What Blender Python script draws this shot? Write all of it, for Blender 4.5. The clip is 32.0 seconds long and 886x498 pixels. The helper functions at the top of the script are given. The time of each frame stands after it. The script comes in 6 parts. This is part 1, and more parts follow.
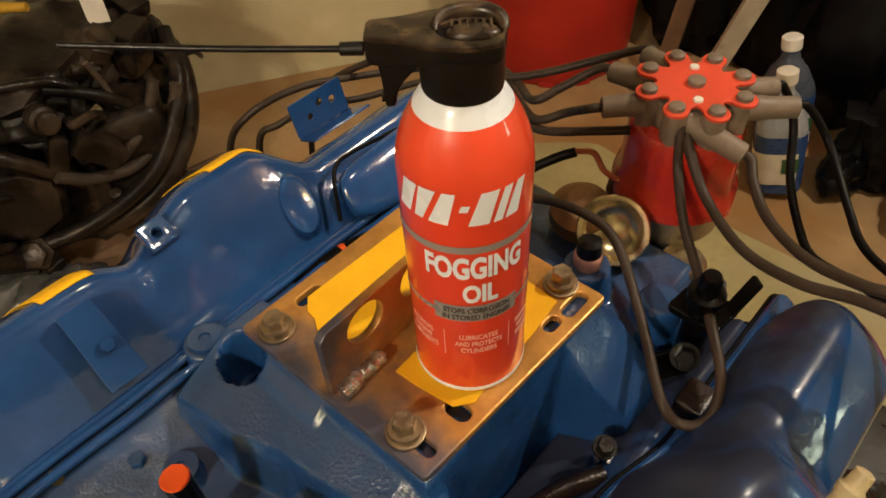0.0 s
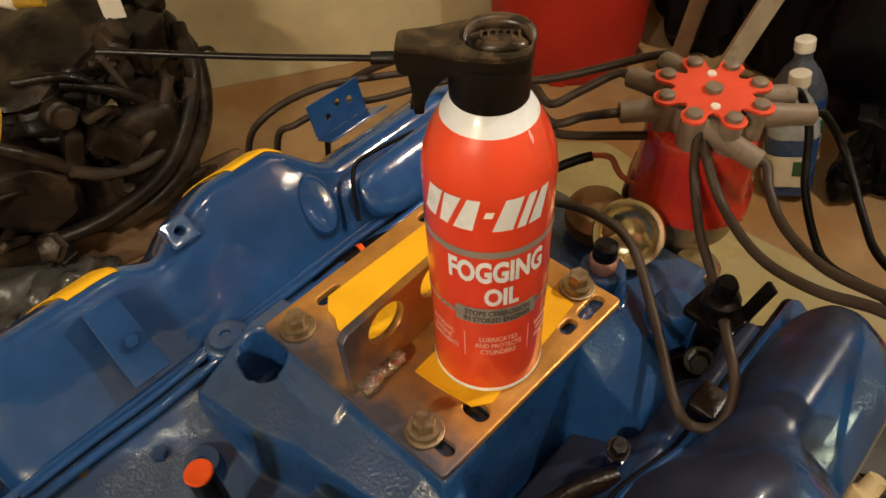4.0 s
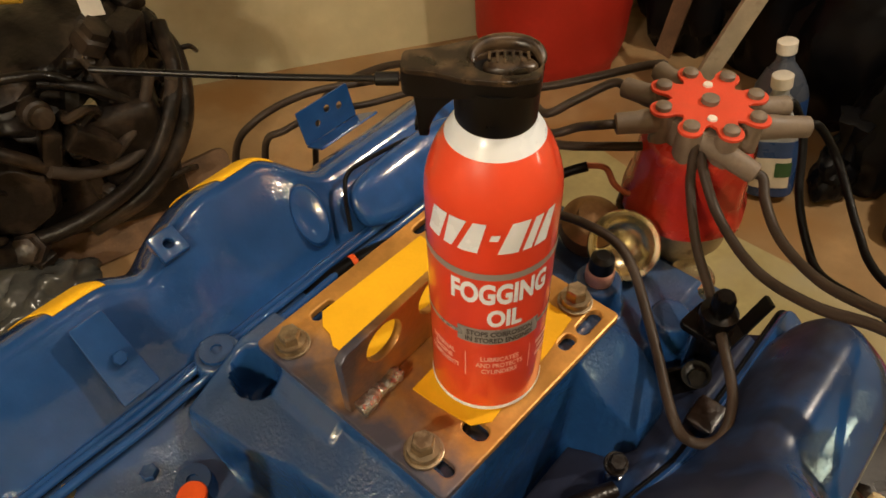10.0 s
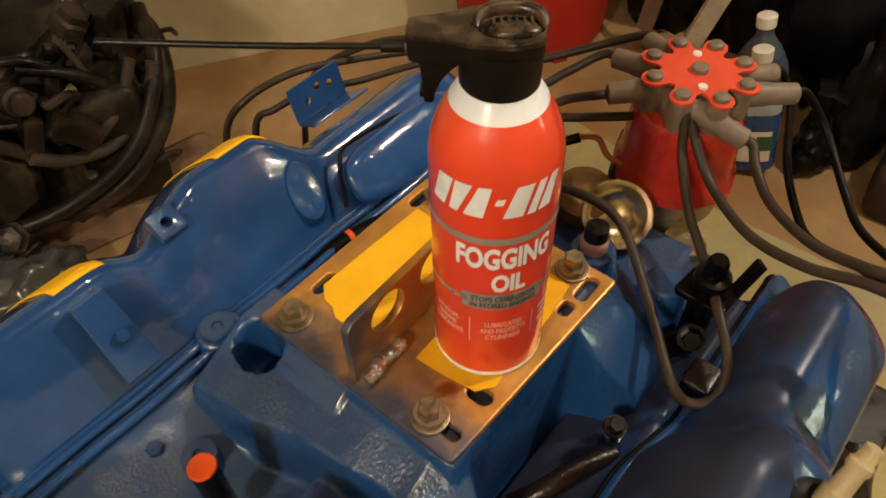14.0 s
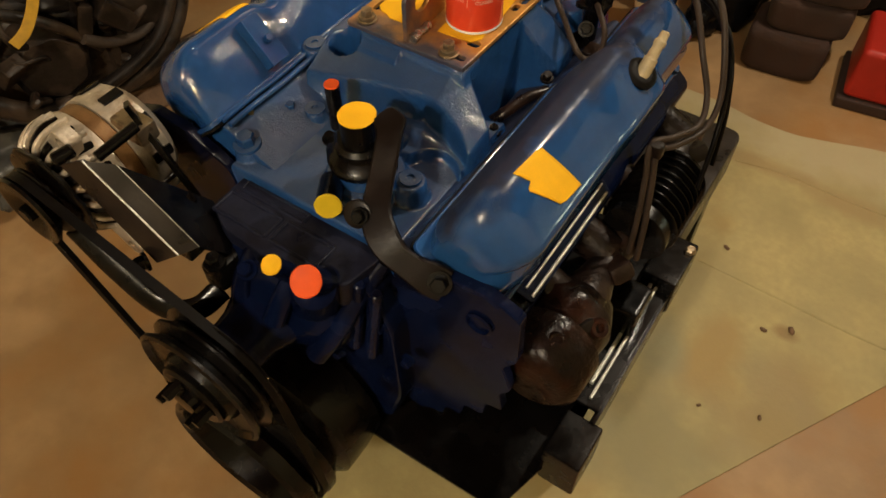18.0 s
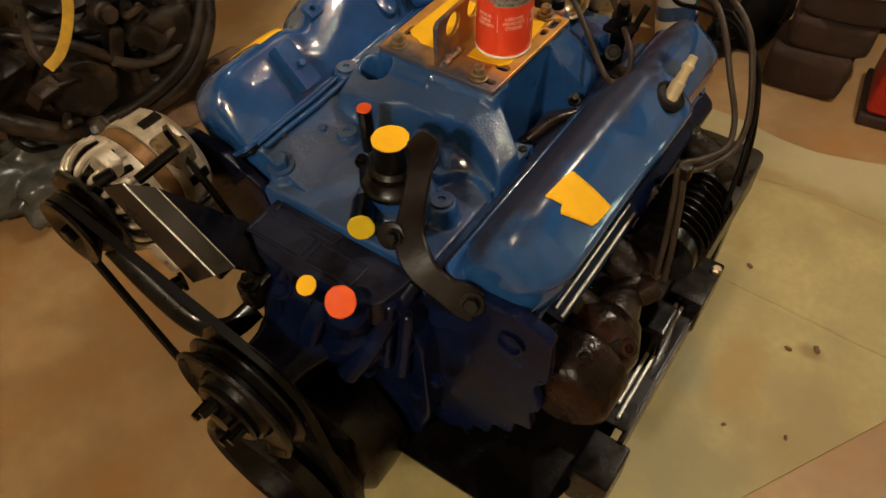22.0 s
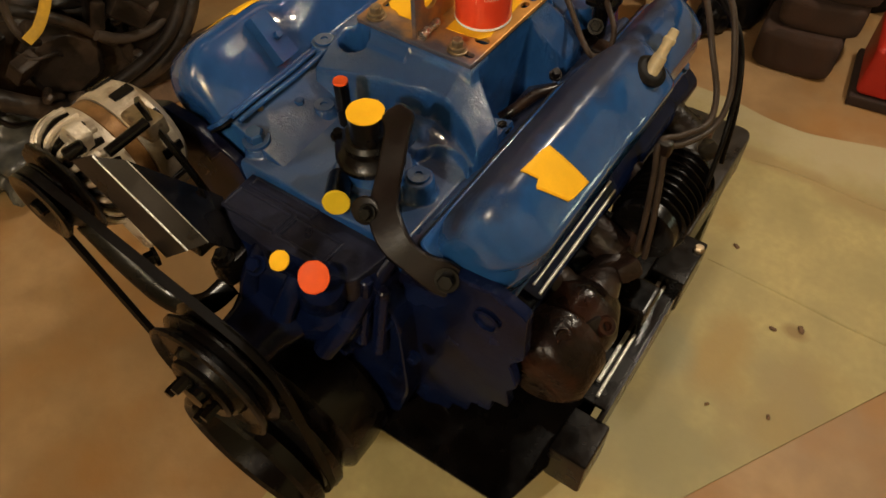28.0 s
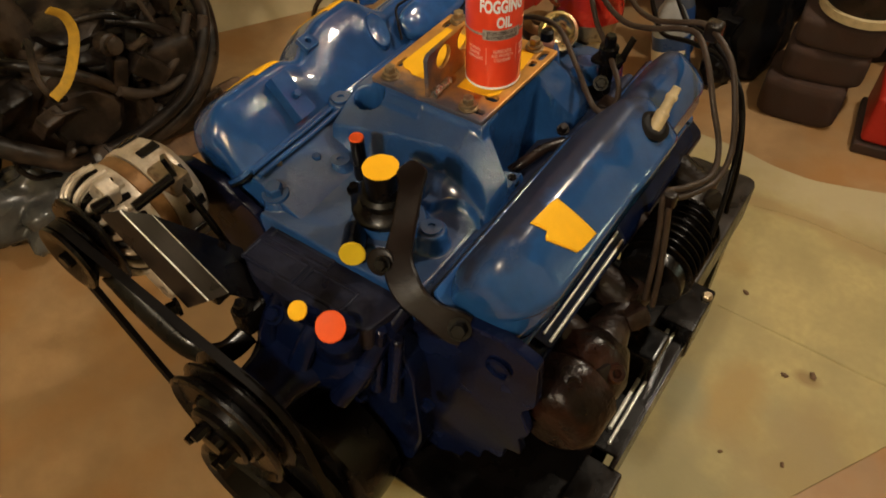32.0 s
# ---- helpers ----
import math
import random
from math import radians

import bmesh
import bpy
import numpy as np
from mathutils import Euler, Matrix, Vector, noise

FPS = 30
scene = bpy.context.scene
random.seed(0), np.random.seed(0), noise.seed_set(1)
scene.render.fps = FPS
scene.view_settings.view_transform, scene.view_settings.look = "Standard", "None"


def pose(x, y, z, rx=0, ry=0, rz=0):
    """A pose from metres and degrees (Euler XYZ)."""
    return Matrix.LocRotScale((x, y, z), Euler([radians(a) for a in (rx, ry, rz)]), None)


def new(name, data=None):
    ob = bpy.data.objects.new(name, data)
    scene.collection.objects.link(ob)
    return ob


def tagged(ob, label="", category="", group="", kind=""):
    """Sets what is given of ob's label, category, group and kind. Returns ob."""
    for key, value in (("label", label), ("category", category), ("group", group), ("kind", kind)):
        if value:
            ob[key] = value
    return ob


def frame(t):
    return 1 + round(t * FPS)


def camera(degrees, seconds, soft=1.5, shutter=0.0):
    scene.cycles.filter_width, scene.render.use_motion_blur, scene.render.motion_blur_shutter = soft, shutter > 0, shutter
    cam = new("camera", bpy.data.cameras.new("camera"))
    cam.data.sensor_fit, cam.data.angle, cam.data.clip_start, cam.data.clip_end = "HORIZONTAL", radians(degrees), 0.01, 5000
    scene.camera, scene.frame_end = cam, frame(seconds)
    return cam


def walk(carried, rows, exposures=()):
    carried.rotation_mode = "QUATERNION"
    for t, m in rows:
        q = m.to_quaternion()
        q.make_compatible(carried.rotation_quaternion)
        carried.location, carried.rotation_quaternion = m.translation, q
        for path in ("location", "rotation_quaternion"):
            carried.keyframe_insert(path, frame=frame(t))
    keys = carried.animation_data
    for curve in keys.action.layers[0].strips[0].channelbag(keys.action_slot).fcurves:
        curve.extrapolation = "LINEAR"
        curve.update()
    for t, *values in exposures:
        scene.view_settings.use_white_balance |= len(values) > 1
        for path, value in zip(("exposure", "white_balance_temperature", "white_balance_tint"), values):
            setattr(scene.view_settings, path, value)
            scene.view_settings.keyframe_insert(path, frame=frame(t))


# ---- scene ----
# camera: seconds, eye (metres), heading, pitch, lean to the left (degrees)
cam = camera(62.0, 32.0, soft=1.6, shutter=0.5)
PATH = [
    (0, 0.2206, -0.1301, 1.1512, 44.16, -46.94, -3.69),
    (0.5, 0.2252, -0.1304, 1.1633, 44.38, -46.04, -3.30),
    (1, 0.2263, -0.1374, 1.1690, 44.87, -45.44, -3.38),
    (1.5, 0.2232, -0.1351, 1.1616, 45.04, -46.46, -3.78),
    (2, 0.2159, -0.1355, 1.1569, 45.07, -46.98, -3.46),
    (2.5, 0.2186, -0.1334, 1.1611, 44.87, -46.61, -3.51),
    (3, 0.2201, -0.1377, 1.1616, 44.07, -46.96, -2.92),
    (3.5, 0.2189, -0.1374, 1.1610, 44.77, -47.07, -3.37),
    (5.5, 0.2096, -0.1348, 1.1569, 44.95, -47.73, -4.13),
    (6, 0.2131, -0.1326, 1.1573, 45.25, -47.91, -4.84),
    (6.5, 0.2160, -0.1333, 1.1576, 44.27, -47.90, -3.42),
    (7, 0.2168, -0.1364, 1.1588, 43.68, -47.70, -2.85),
    (7.5, 0.2147, -0.1360, 1.1607, 43.20, -47.17, -2.15),
    (8, 0.2093, -0.1341, 1.1638, 43.26, -46.91, -2.39),
    (8.5, 0.2090, -0.1359, 1.1577, 43.47, -47.57, -3.04),
    (9, 0.2073, -0.1302, 1.1643, 43.61, -47.42, -3.66),
    (9.5, 0.2060, -0.1336, 1.1615, 43.36, -47.45, -2.85),
    (10, 0.1987, -0.1341, 1.1635, 42.57, -47.68, -1.84),
    (10.5, 0.1938, -0.1282, 1.1583, 42.57, -48.16, -2.61),
    (11, 0.1954, -0.1264, 1.1578, 42.56, -48.55, -3.03),
    (11.5, 0.1977, -0.1290, 1.1604, 42.63, -48.12, -2.83),
    (12, 0.2009, -0.1277, 1.1567, 43.08, -48.25, -3.81),
    (12.5, 0.1998, -0.1270, 1.1550, 41.82, -48.59, -2.62),
    (13, 0.1952, -0.1255, 1.1580, 41.82, -48.22, -2.59),
    (13.5, 0.1922, -0.1249, 1.1564, 41.85, -48.95, -2.85),
    (15.5, 0.2534, -0.3333, 1.2224, 35.52, -48.60, 3.29),
    (16, 0.2748, -0.3873, 1.2443, 33.79, -49.73, 1.85),
    (16.5, 0.2844, -0.4968, 1.2739, 23.33, -49.51, 3.74),
    (17, 0.3409, -0.5531, 1.3001, 28.26, -49.46, 3.80),
    (17.5, 0.4029, -0.5662, 1.2888, 33.68, -51.80, -0.21),
    (18, 0.4239, -0.5551, 1.2849, 34.32, -52.03, -0.74),
    (18.5, 0.4327, -0.5431, 1.2875, 36.15, -51.96, -4.01),
    (19, 0.4346, -0.5509, 1.2881, 35.80, -51.45, -2.83),
    (19.5, 0.4276, -0.5642, 1.2965, 37.20, -51.04, -3.31),
    (20, 0.4240, -0.5574, 1.2987, 36.61, -50.36, -3.08),
    (20.5, 0.4214, -0.5554, 1.2980, 37.15, -50.62, -3.02),
    (21, 0.4174, -0.5561, 1.2947, 36.37, -50.84, -2.40),
    (21.5, 0.4123, -0.5665, 1.2981, 36.61, -50.72, -2.62),
    (22, 0.4122, -0.5660, 1.2981, 36.23, -50.83, -2.16),
    (22.5, 0.4179, -0.5659, 1.3069, 37.35, -50.17, -3.64),
    (23, 0.4200, -0.5630, 1.3043, 38.14, -49.99, -4.46),
    (23.5, 0.4183, -0.5589, 1.2988, 37.82, -50.37, -3.53),
    (24, 0.4138, -0.5617, 1.2975, 36.99, -50.52, -2.05),
    (24.5, 0.4164, -0.5629, 1.2916, 35.65, -51.72, 0.48),
    (25, 0.4256, -0.5547, 1.2921, 35.42, -51.69, -0.72),
    (25.5, 0.4300, -0.5476, 1.2926, 35.44, -51.47, -1.96),
    (26, 0.4277, -0.5532, 1.2956, 35.42, -51.08, -1.49),
    (26.5, 0.4298, -0.5613, 1.2938, 35.35, -51.31, -0.98),
    (28.5, 0.4228, -0.5532, 1.2832, 35.50, -52.41, -1.34),
    (29, 0.4194, -0.5606, 1.2809, 34.94, -52.19, -0.41),
    (29.5, 0.4226, -0.5570, 1.2903, 36.05, -51.87, -1.00),
    (30, 0.4311, -0.5611, 1.2963, 35.81, -49.95, -1.49),
    (30.5, 0.4322, -0.5682, 1.2933, 35.76, -50.45, -1.15),
    (31, 0.4322, -0.5700, 1.2934, 34.68, -50.60, 0.23),
    (31.5, 0.4327, -0.5706, 1.3004, 35.50, -50.26, -0.91),
    (32, 0.4320, -0.5649, 1.3086, 36.70, -48.72, -2.49),
]
walk(cam, [(t, pose(x, y, z, 90 + pitch, 0, yaw) @ pose(0, 0, 0, 0, 0, roll)) for t, x, y, z, yaw, pitch, roll in PATH],
     [(0.0, 0.14), (13.5, 0.14), (17.0, 0.0), (32.0, 0.0)])

# ---- world and lights: a closed basement lit by bare ceiling bulbs ----
world = bpy.data.worlds.new("world")
scene.world = world
world.use_nodes = True
world.node_tree.nodes["Background"].inputs["Color"].default_value = (1.0, 0.86, 0.66, 1)
world.node_tree.nodes["Background"].inputs["Strength"].default_value = 0.008
scene.view_settings.exposure = 0.0
BULBS = [((0.36, -1.88, 2.16), 52.0), ((0.28, -2.02, 2.16), 52.0), ((0.70, 1.15, 2.16), 74.0), ((0.10, 0.20, 2.16), 10.0)]
for place, watts in BULBS:
    lamp = bpy.data.lights.new("bulb_light", "POINT")
    lamp.energy, lamp.color, lamp.shadow_soft_size = watts, (1.0, 0.875, 0.69), 0.028
    new("bulb_light", lamp).location = place


# ---- building helpers ----
def thing(name, loc, label, category, group="", kind=""):
    ob = new(name)
    ob.empty_display_size = 0.05
    ob.location = loc
    return tagged(ob, label, category, group, kind)


def part(name, bm, material, parent=None, label="", sharp=38, crisp=True):
    me = bpy.data.meshes.new(name)
    bmesh.ops.recalc_face_normals(bm, faces=bm.faces)
    bm.to_mesh(me)
    bm.free()
    me.polygons.foreach_set("use_smooth", [True] * len(me.polygons))
    me.set_sharp_from_angle(angle=radians(sharp))
    me.materials.append(material)
    ob = new(name, me)
    if crisp and len(me.polygons) < 4000:
        wn = ob.modifiers.new("face_normals", "WEIGHTED_NORMAL")
        wn.keep_sharp = True
    if parent:
        ob.parent = parent
        if parent.type == "EMPTY":
            ob.matrix_parent_inverse = Matrix.Translation(-parent.location)
    if label:
        ob["label"] = label
    return ob


def box(bm, a, b, bevel=0.0, m=None, seg=2):
    a, b = Vector(a), Vector(b)
    made = bmesh.ops.create_cube(bm, size=1)["verts"]
    for v in made:
        v.co = Vector(((a[i] + b[i]) / 2 + v.co[i] * (b[i] - a[i]) for i in range(3)))
    if bevel:
        edges = list({e for v in made for e in v.link_edges})
        out = bmesh.ops.bevel(bm, geom=edges, offset=bevel, segments=seg, profile=0.5, affect="EDGES")
        made = list({v for f in out["faces"] for v in f.verts} | {v for v in made if v.is_valid})
    if m:
        bmesh.ops.transform(bm, matrix=m, verts=made)
    return bm


def frame_of(p, d):
    d = Vector(d).normalized()
    side = d.cross(Vector((0, 0, 1)))
    if side.length < 1e-3:
        side = Vector((1, 0, 0))
    side.normalize()
    up = side.cross(d)
    return Matrix(((side.x, up.x, d.x, p[0]), (side.y, up.y, d.y, p[1]), (side.z, up.z, d.z, p[2]), (0, 0, 0, 1)))


def lathe(bm, profile, m, seg=40, star=None):
    """profile: (radius, height) along the local z axis of m; star(angle) scales the radius."""
    rings = []
    for r, h in profile:
        ring = []
        for k in range(seg):
            a = 2 * math.pi * k / seg
            s = star(a) if star else 1
            ring.append(bm.verts.new(m @ Vector((r * s * math.cos(a), r * s * math.sin(a), h))))
        rings.append(ring)
    for lo, hi in zip(rings, rings[1:]):
        for k in range(seg):
            bm.faces.new((lo[k], lo[(k + 1) % seg], hi[(k + 1) % seg], hi[k]))
    for ring, (r, _) in ((rings[0], profile[0]), (rings[-1], profile[-1])):
        if r > 1e-5:
            bm.faces.new(ring)
    return bm


def rod(bm, p, q, r, r2=None, seg=16, round_=0.0):
    p, q = Vector(p), Vector(q)
    length = (q - p).length
    r2 = r if r2 is None else r2
    if round_:
        prof = [(r - round_, 0), (r, round_), (r2, length - round_), (r2 - round_, length)]
    else:
        prof = [(r, 0), (r2, length)]
    return lathe(bm, prof, frame_of(p, q - p), seg)


def smooth_line(points, steps=8):
    pts = [Vector(p) for p in points]
    if len(pts) < 3:
        return pts
    ext = [2 * pts[0] - pts[1]] + pts + [2 * pts[-1] - pts[-2]]
    out = []
    for a, b, c, d in zip(ext, ext[1:], ext[2:], ext[3:]):
        for k in range(steps):
            t = k / steps
            out.append(0.5 * (2 * b + (c - a) * t + (2 * a - 5 * b + 4 * c - d) * t * t + (3 * b - a - 3 * c + d) * t ** 3))
    return out + [pts[-1]]


def tube(bm, points, r, seg=10, steps=8, flat_=1.0):
    line = smooth_line(points, steps)
    rings, last = [], None
    for k, p in enumerate(line):
        d = (line[min(k + 1, len(line) - 1)] - line[max(k - 1, 0)]).normalized()
        side = last - d * last.dot(d) if last else d.orthogonal()
        side.normalize()
        last = side
        up = d.cross(side)
        rr = r(k / (len(line) - 1)) if callable(r) else r
        rings.append([bm.verts.new(p + rr * (math.cos(a) * side + flat_ * math.sin(a) * up)) for a in (2 * math.pi * j / seg for j in range(seg))])
    for lo, hi in zip(rings, rings[1:]):
        for j in range(seg):
            bm.faces.new((lo[j], lo[(j + 1) % seg], hi[(j + 1) % seg], hi[j]))
    bm.faces.new(rings[0])
    bm.faces.new(rings[-1])
    return bm


def loft(bm, rings, caps=True):
    rows = [[bm.verts.new(p) for p in ring] for ring in rings]
    n = len(rows[0])
    for lo, hi in zip(rows, rows[1:]):
        for j in range(n):
            bm.faces.new((lo[j], lo[(j + 1) % n], hi[(j + 1) % n], hi[j]))
    if caps:
        bm.faces.new(rows[0])
        bm.faces.new(rows[-1])
    return bm


def circle(x, y, r, n=24, rx=None):
    return [(x + (rx or r) * math.cos(2 * math.pi * k / n), y + r * math.sin(2 * math.pi * k / n)) for k in range(n)]


def slot(x, y, r, length, angle, n=10):
    ca, sa = math.cos(radians(angle)), math.sin(radians(angle))
    pts = []
    for s, a0 in ((1, -90), (-1, 90)):
        for k in range(n + 1):
            a = radians(a0 + 180 * k / n)
            px, py = s * length / 2 + r * math.cos(a), r * math.sin(a)
            pts.append((x + ca * px - sa * py, y + sa * px + ca * py))
    return pts


def rounded(pts, r, n=5):
    out = []
    for a, b, c in zip(pts[-1:] + pts[:-1], pts, pts[1:] + pts[:1]):
        a, b, c = Vector(a), Vector(b), Vector(c)
        p, q = b + (a - b).normalized() * r, b + (c - b).normalized() * r
        for k in range(n + 1):
            t = k / n
            v = (1 - t) ** 2 * p + 2 * t * (1 - t) * b + t * t * q
            out.append((v.x, v.y))
    return out


def flat(loops, thick, bevel, m):
    """A plate cut from loops (the first the outline, the others holes), in the local xy plane of m."""
    cu = bpy.data.curves.new("outline", "CURVE")
    cu.dimensions, cu.fill_mode = "2D", "BOTH"
    cu.extrude, cu.bevel_depth, cu.bevel_resolution, cu.offset = max(thick / 2 - bevel, 0), bevel, 1, -bevel
    for loop in loops:
        sp = cu.splines.new("POLY")
        sp.points.add(len(loop) - 1)
        for p, (x, y) in zip(sp.points, loop):
            p.co = (x, y, 0, 1)
        sp.use_cyclic_u = True
    tmp = bpy.data.objects.new("outline", cu)
    scene.collection.objects.link(tmp)
    me = bpy.data.meshes.new_from_object(tmp.evaluated_get(bpy.context.evaluated_depsgraph_get()))
    bpy.data.objects.remove(tmp)
    bpy.data.curves.remove(cu)
    bm = bmesh.new()
    bm.from_mesh(me)
    bpy.data.meshes.remove(me)
    bmesh.ops.remove_doubles(bm, verts=bm.verts, dist=1e-6)
    bmesh.ops.transform(bm, matrix=m, verts=bm.verts)
    return bm


def axes(o, x, y):
    """A pose from an origin and two directions."""
    x = Vector(x).normalized()
    z = x.cross(Vector(y)).normalized()
    y = z.cross(x)
    return Matrix(((x.x, y.x, z.x, o[0]), (x.y, y.y, z.y, o[1]), (x.z, y.z, z.z, o[2]), (0, 0, 0, 1)))


def letters(text, height, width=None, spacing=1.0, shear=0.0, bold=0.0):
    """The mesh of a line of text in the xy plane, centred on x, standing on y = 0, with capitals of that height."""
    cu = bpy.data.curves.new("text", "FONT")
    cu.body, cu.size, cu.space_character, cu.shear, cu.offset = text, 1.0, spacing, shear, bold
    cu.resolution_u = 3
    tmp = bpy.data.objects.new("text", cu)
    scene.collection.objects.link(tmp)
    me = bpy.data.meshes.new_from_object(tmp.evaluated_get(bpy.context.evaluated_depsgraph_get()))
    bpy.data.objects.remove(tmp)
    bm = bmesh.new()
    bm.from_mesh(me)
    bpy.data.meshes.remove(me)
    xs = [v.co.x for v in bm.verts]
    ys = [v.co.y for v in bm.verts]
    w, h = max(xs) - min(xs), max(ys) - min(ys)
    k = height / h
    for v in bm.verts:
        v.co = Vector(((v.co.x - min(xs) - w / 2) * (width / w if width else k), (v.co.y - min(ys)) * k, 0))
    return bm


def hexbolt(name, p, d, r, parent, material, washer=None, h=None, label=""):
    h = h or r * 1.1
    m = frame_of(p, d)
    head = lathe(bmesh.new(), [(r, 0), (r, h * 0.82), (r * 0.86, h)], m, 6)
    ob = part(name, head, material, parent, label, sharp=25)
    if washer:
        part("washer", lathe(bmesh.new(), [(washer * 0.98, -0.004), (washer, -0.0035), (washer, -0.0008), (washer * 0.97, 0)], m, 28), material, ob)
    return ob


# ---- materials ----
def mat(name, col, rough=0.5, metal=0.0, var=0.25, scale=30.0, bump=0.0, bump_scale=400.0, coat=0.0, dirt=None, dirt_amount=0.45, dirt_scale=14.0, rough_var=0.15, spec=0.5, tone=None, bump_mask=0.0, spray=None, coat_bump=0.0, coat_rough=0.06, band=None, dust_sheen=None, stains=()):
    m = bpy.data.materials.new(name)
    m.use_nodes = True
    nt = m.node_tree
    bs = nt.nodes["Principled BSDF"]
    co = nt.nodes.new("ShaderNodeTexCoord")

    def noise_(sc, detail=4.0):
        n = nt.nodes.new("ShaderNodeTexNoise")
        n.inputs["Scale"].default_value, n.inputs["Detail"].default_value = sc, detail
        nt.links.new(co.outputs["Object"], n.inputs["Vector"])
        return n.outputs["Fac"]

    def ramp(src, lo, hi, a, b):
        r = nt.nodes.new("ShaderNodeMapRange")
        r.inputs["From Min"].default_value, r.inputs["From Max"].default_value = lo, hi
        r.inputs["To Min"].default_value, r.inputs["To Max"].default_value = a, b
        nt.links.new(src, r.inputs["Value"])
        return r.outputs["Result"]

    def mix(fac, a, b):
        x = nt.nodes.new("ShaderNodeMix")
        x.data_type = "RGBA"
        for sock, v in ((x.inputs["Factor"], fac), (x.inputs["A"], a), (x.inputs["B"], b)):
            if isinstance(v, tuple):
                sock.default_value = (*v, 1)
            elif isinstance(v, float):
                sock.default_value = v
            else:
                nt.links.new(v, sock)
        return x.outputs["Result"]

    big, fine = noise_(scale), noise_(scale * 9)
    dark = tuple(c * (1 - var) for c in col)
    light = tuple(min(c * (1 + var), 1.0) for c in (tone or col))
    c = mix(ramp(big, 0.3, 0.7, 0.0, 1.0), dark, light)
    c = mix(ramp(fine, 0.35, 0.65, 0.0, 0.35), c, dark)
    if dirt:
        d = noise_(dirt_scale, 8.0)
        c = mix(ramp(d, 1 - dirt_amount - 0.06, 1 - dirt_amount + 0.08, 0.0, 0.85), c, dirt)
    if spray:
        # paint mist that drifted over one edge, ragged by noise
        sep, add = nt.nodes.new("ShaderNodeSeparateXYZ"), nt.nodes.new("ShaderNodeMath")
        nt.links.new(co.outputs["Object"], sep.inputs[0])
        nt.links.new(ramp(noise_(34.0, 5.0), 0.2, 0.8, -0.035, 0.035), add.inputs[0])
        nt.links.new(sep.outputs["Y"], add.inputs[1])
        c = mix(ramp(add.outputs[0], spray[1], spray[2], 0.9, 0.0), c, spray[0])
    for cx, cy, rx, ry, tint in stains:
        # one soaked-in stain: an uneven oval on the floor plan
        off, far, rag = nt.nodes.new("ShaderNodeVectorMath"), nt.nodes.new("ShaderNodeVectorMath"), nt.nodes.new("ShaderNodeMath")
        off.operation, far.operation = "MULTIPLY_ADD", "LENGTH"
        nt.links.new(co.outputs["Object"], off.inputs[0])
        off.inputs[1].default_value, off.inputs[2].default_value = (1 / rx, 1 / ry, 0), (-cx / rx, -cy / ry, 0)
        nt.links.new(off.outputs["Vector"], far.inputs[0])
        nt.links.new(far.outputs["Value"], rag.inputs[0])
        nt.links.new(ramp(noise_(9.0, 5.0), 0.25, 0.75, -0.40, 0.40), rag.inputs[1])
        c = mix(ramp(rag.outputs[0], 0.45, 1.15, 0.80, 0.0), c, tint)
    if dust_sheen:
        # pale overspray and the sheen of top light painted on level faces, thin in patches
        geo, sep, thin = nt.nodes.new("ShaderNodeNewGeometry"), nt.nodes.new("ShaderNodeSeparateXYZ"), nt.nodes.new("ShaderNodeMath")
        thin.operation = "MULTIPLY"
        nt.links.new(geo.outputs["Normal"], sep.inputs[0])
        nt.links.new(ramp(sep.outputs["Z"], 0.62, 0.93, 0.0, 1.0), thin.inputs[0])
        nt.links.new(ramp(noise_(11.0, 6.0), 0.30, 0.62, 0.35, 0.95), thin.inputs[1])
        c = mix(thin.outputs[0], c, dust_sheen)
    gloss = ramp(big, 0.3, 0.7, max(rough - rough_var / 2, 0.02), min(rough + rough_var, 1.0))
    bs.inputs["Metallic"].default_value = metal
    bs.inputs["Specular IOR Level"].default_value = spec
    bs.inputs["Coat Weight"].default_value = coat
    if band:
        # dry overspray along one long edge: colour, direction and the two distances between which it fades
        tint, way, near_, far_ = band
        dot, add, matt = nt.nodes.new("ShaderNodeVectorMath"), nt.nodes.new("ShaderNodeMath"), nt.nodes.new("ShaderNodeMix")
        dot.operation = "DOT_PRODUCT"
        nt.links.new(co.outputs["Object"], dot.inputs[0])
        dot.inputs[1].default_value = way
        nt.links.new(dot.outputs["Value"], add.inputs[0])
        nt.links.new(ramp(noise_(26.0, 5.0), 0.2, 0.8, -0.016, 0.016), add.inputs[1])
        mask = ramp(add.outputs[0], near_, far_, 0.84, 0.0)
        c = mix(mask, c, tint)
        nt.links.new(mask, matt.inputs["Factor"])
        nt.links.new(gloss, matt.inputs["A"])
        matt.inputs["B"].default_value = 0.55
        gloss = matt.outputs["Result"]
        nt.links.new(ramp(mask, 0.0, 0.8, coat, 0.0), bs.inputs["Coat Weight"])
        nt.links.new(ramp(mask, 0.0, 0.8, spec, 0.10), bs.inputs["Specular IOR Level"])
    nt.links.new(c, bs.inputs["Base Color"])
    nt.links.new(gloss, bs.inputs["Roughness"])
    bs.inputs["Coat Roughness"].default_value = coat_rough
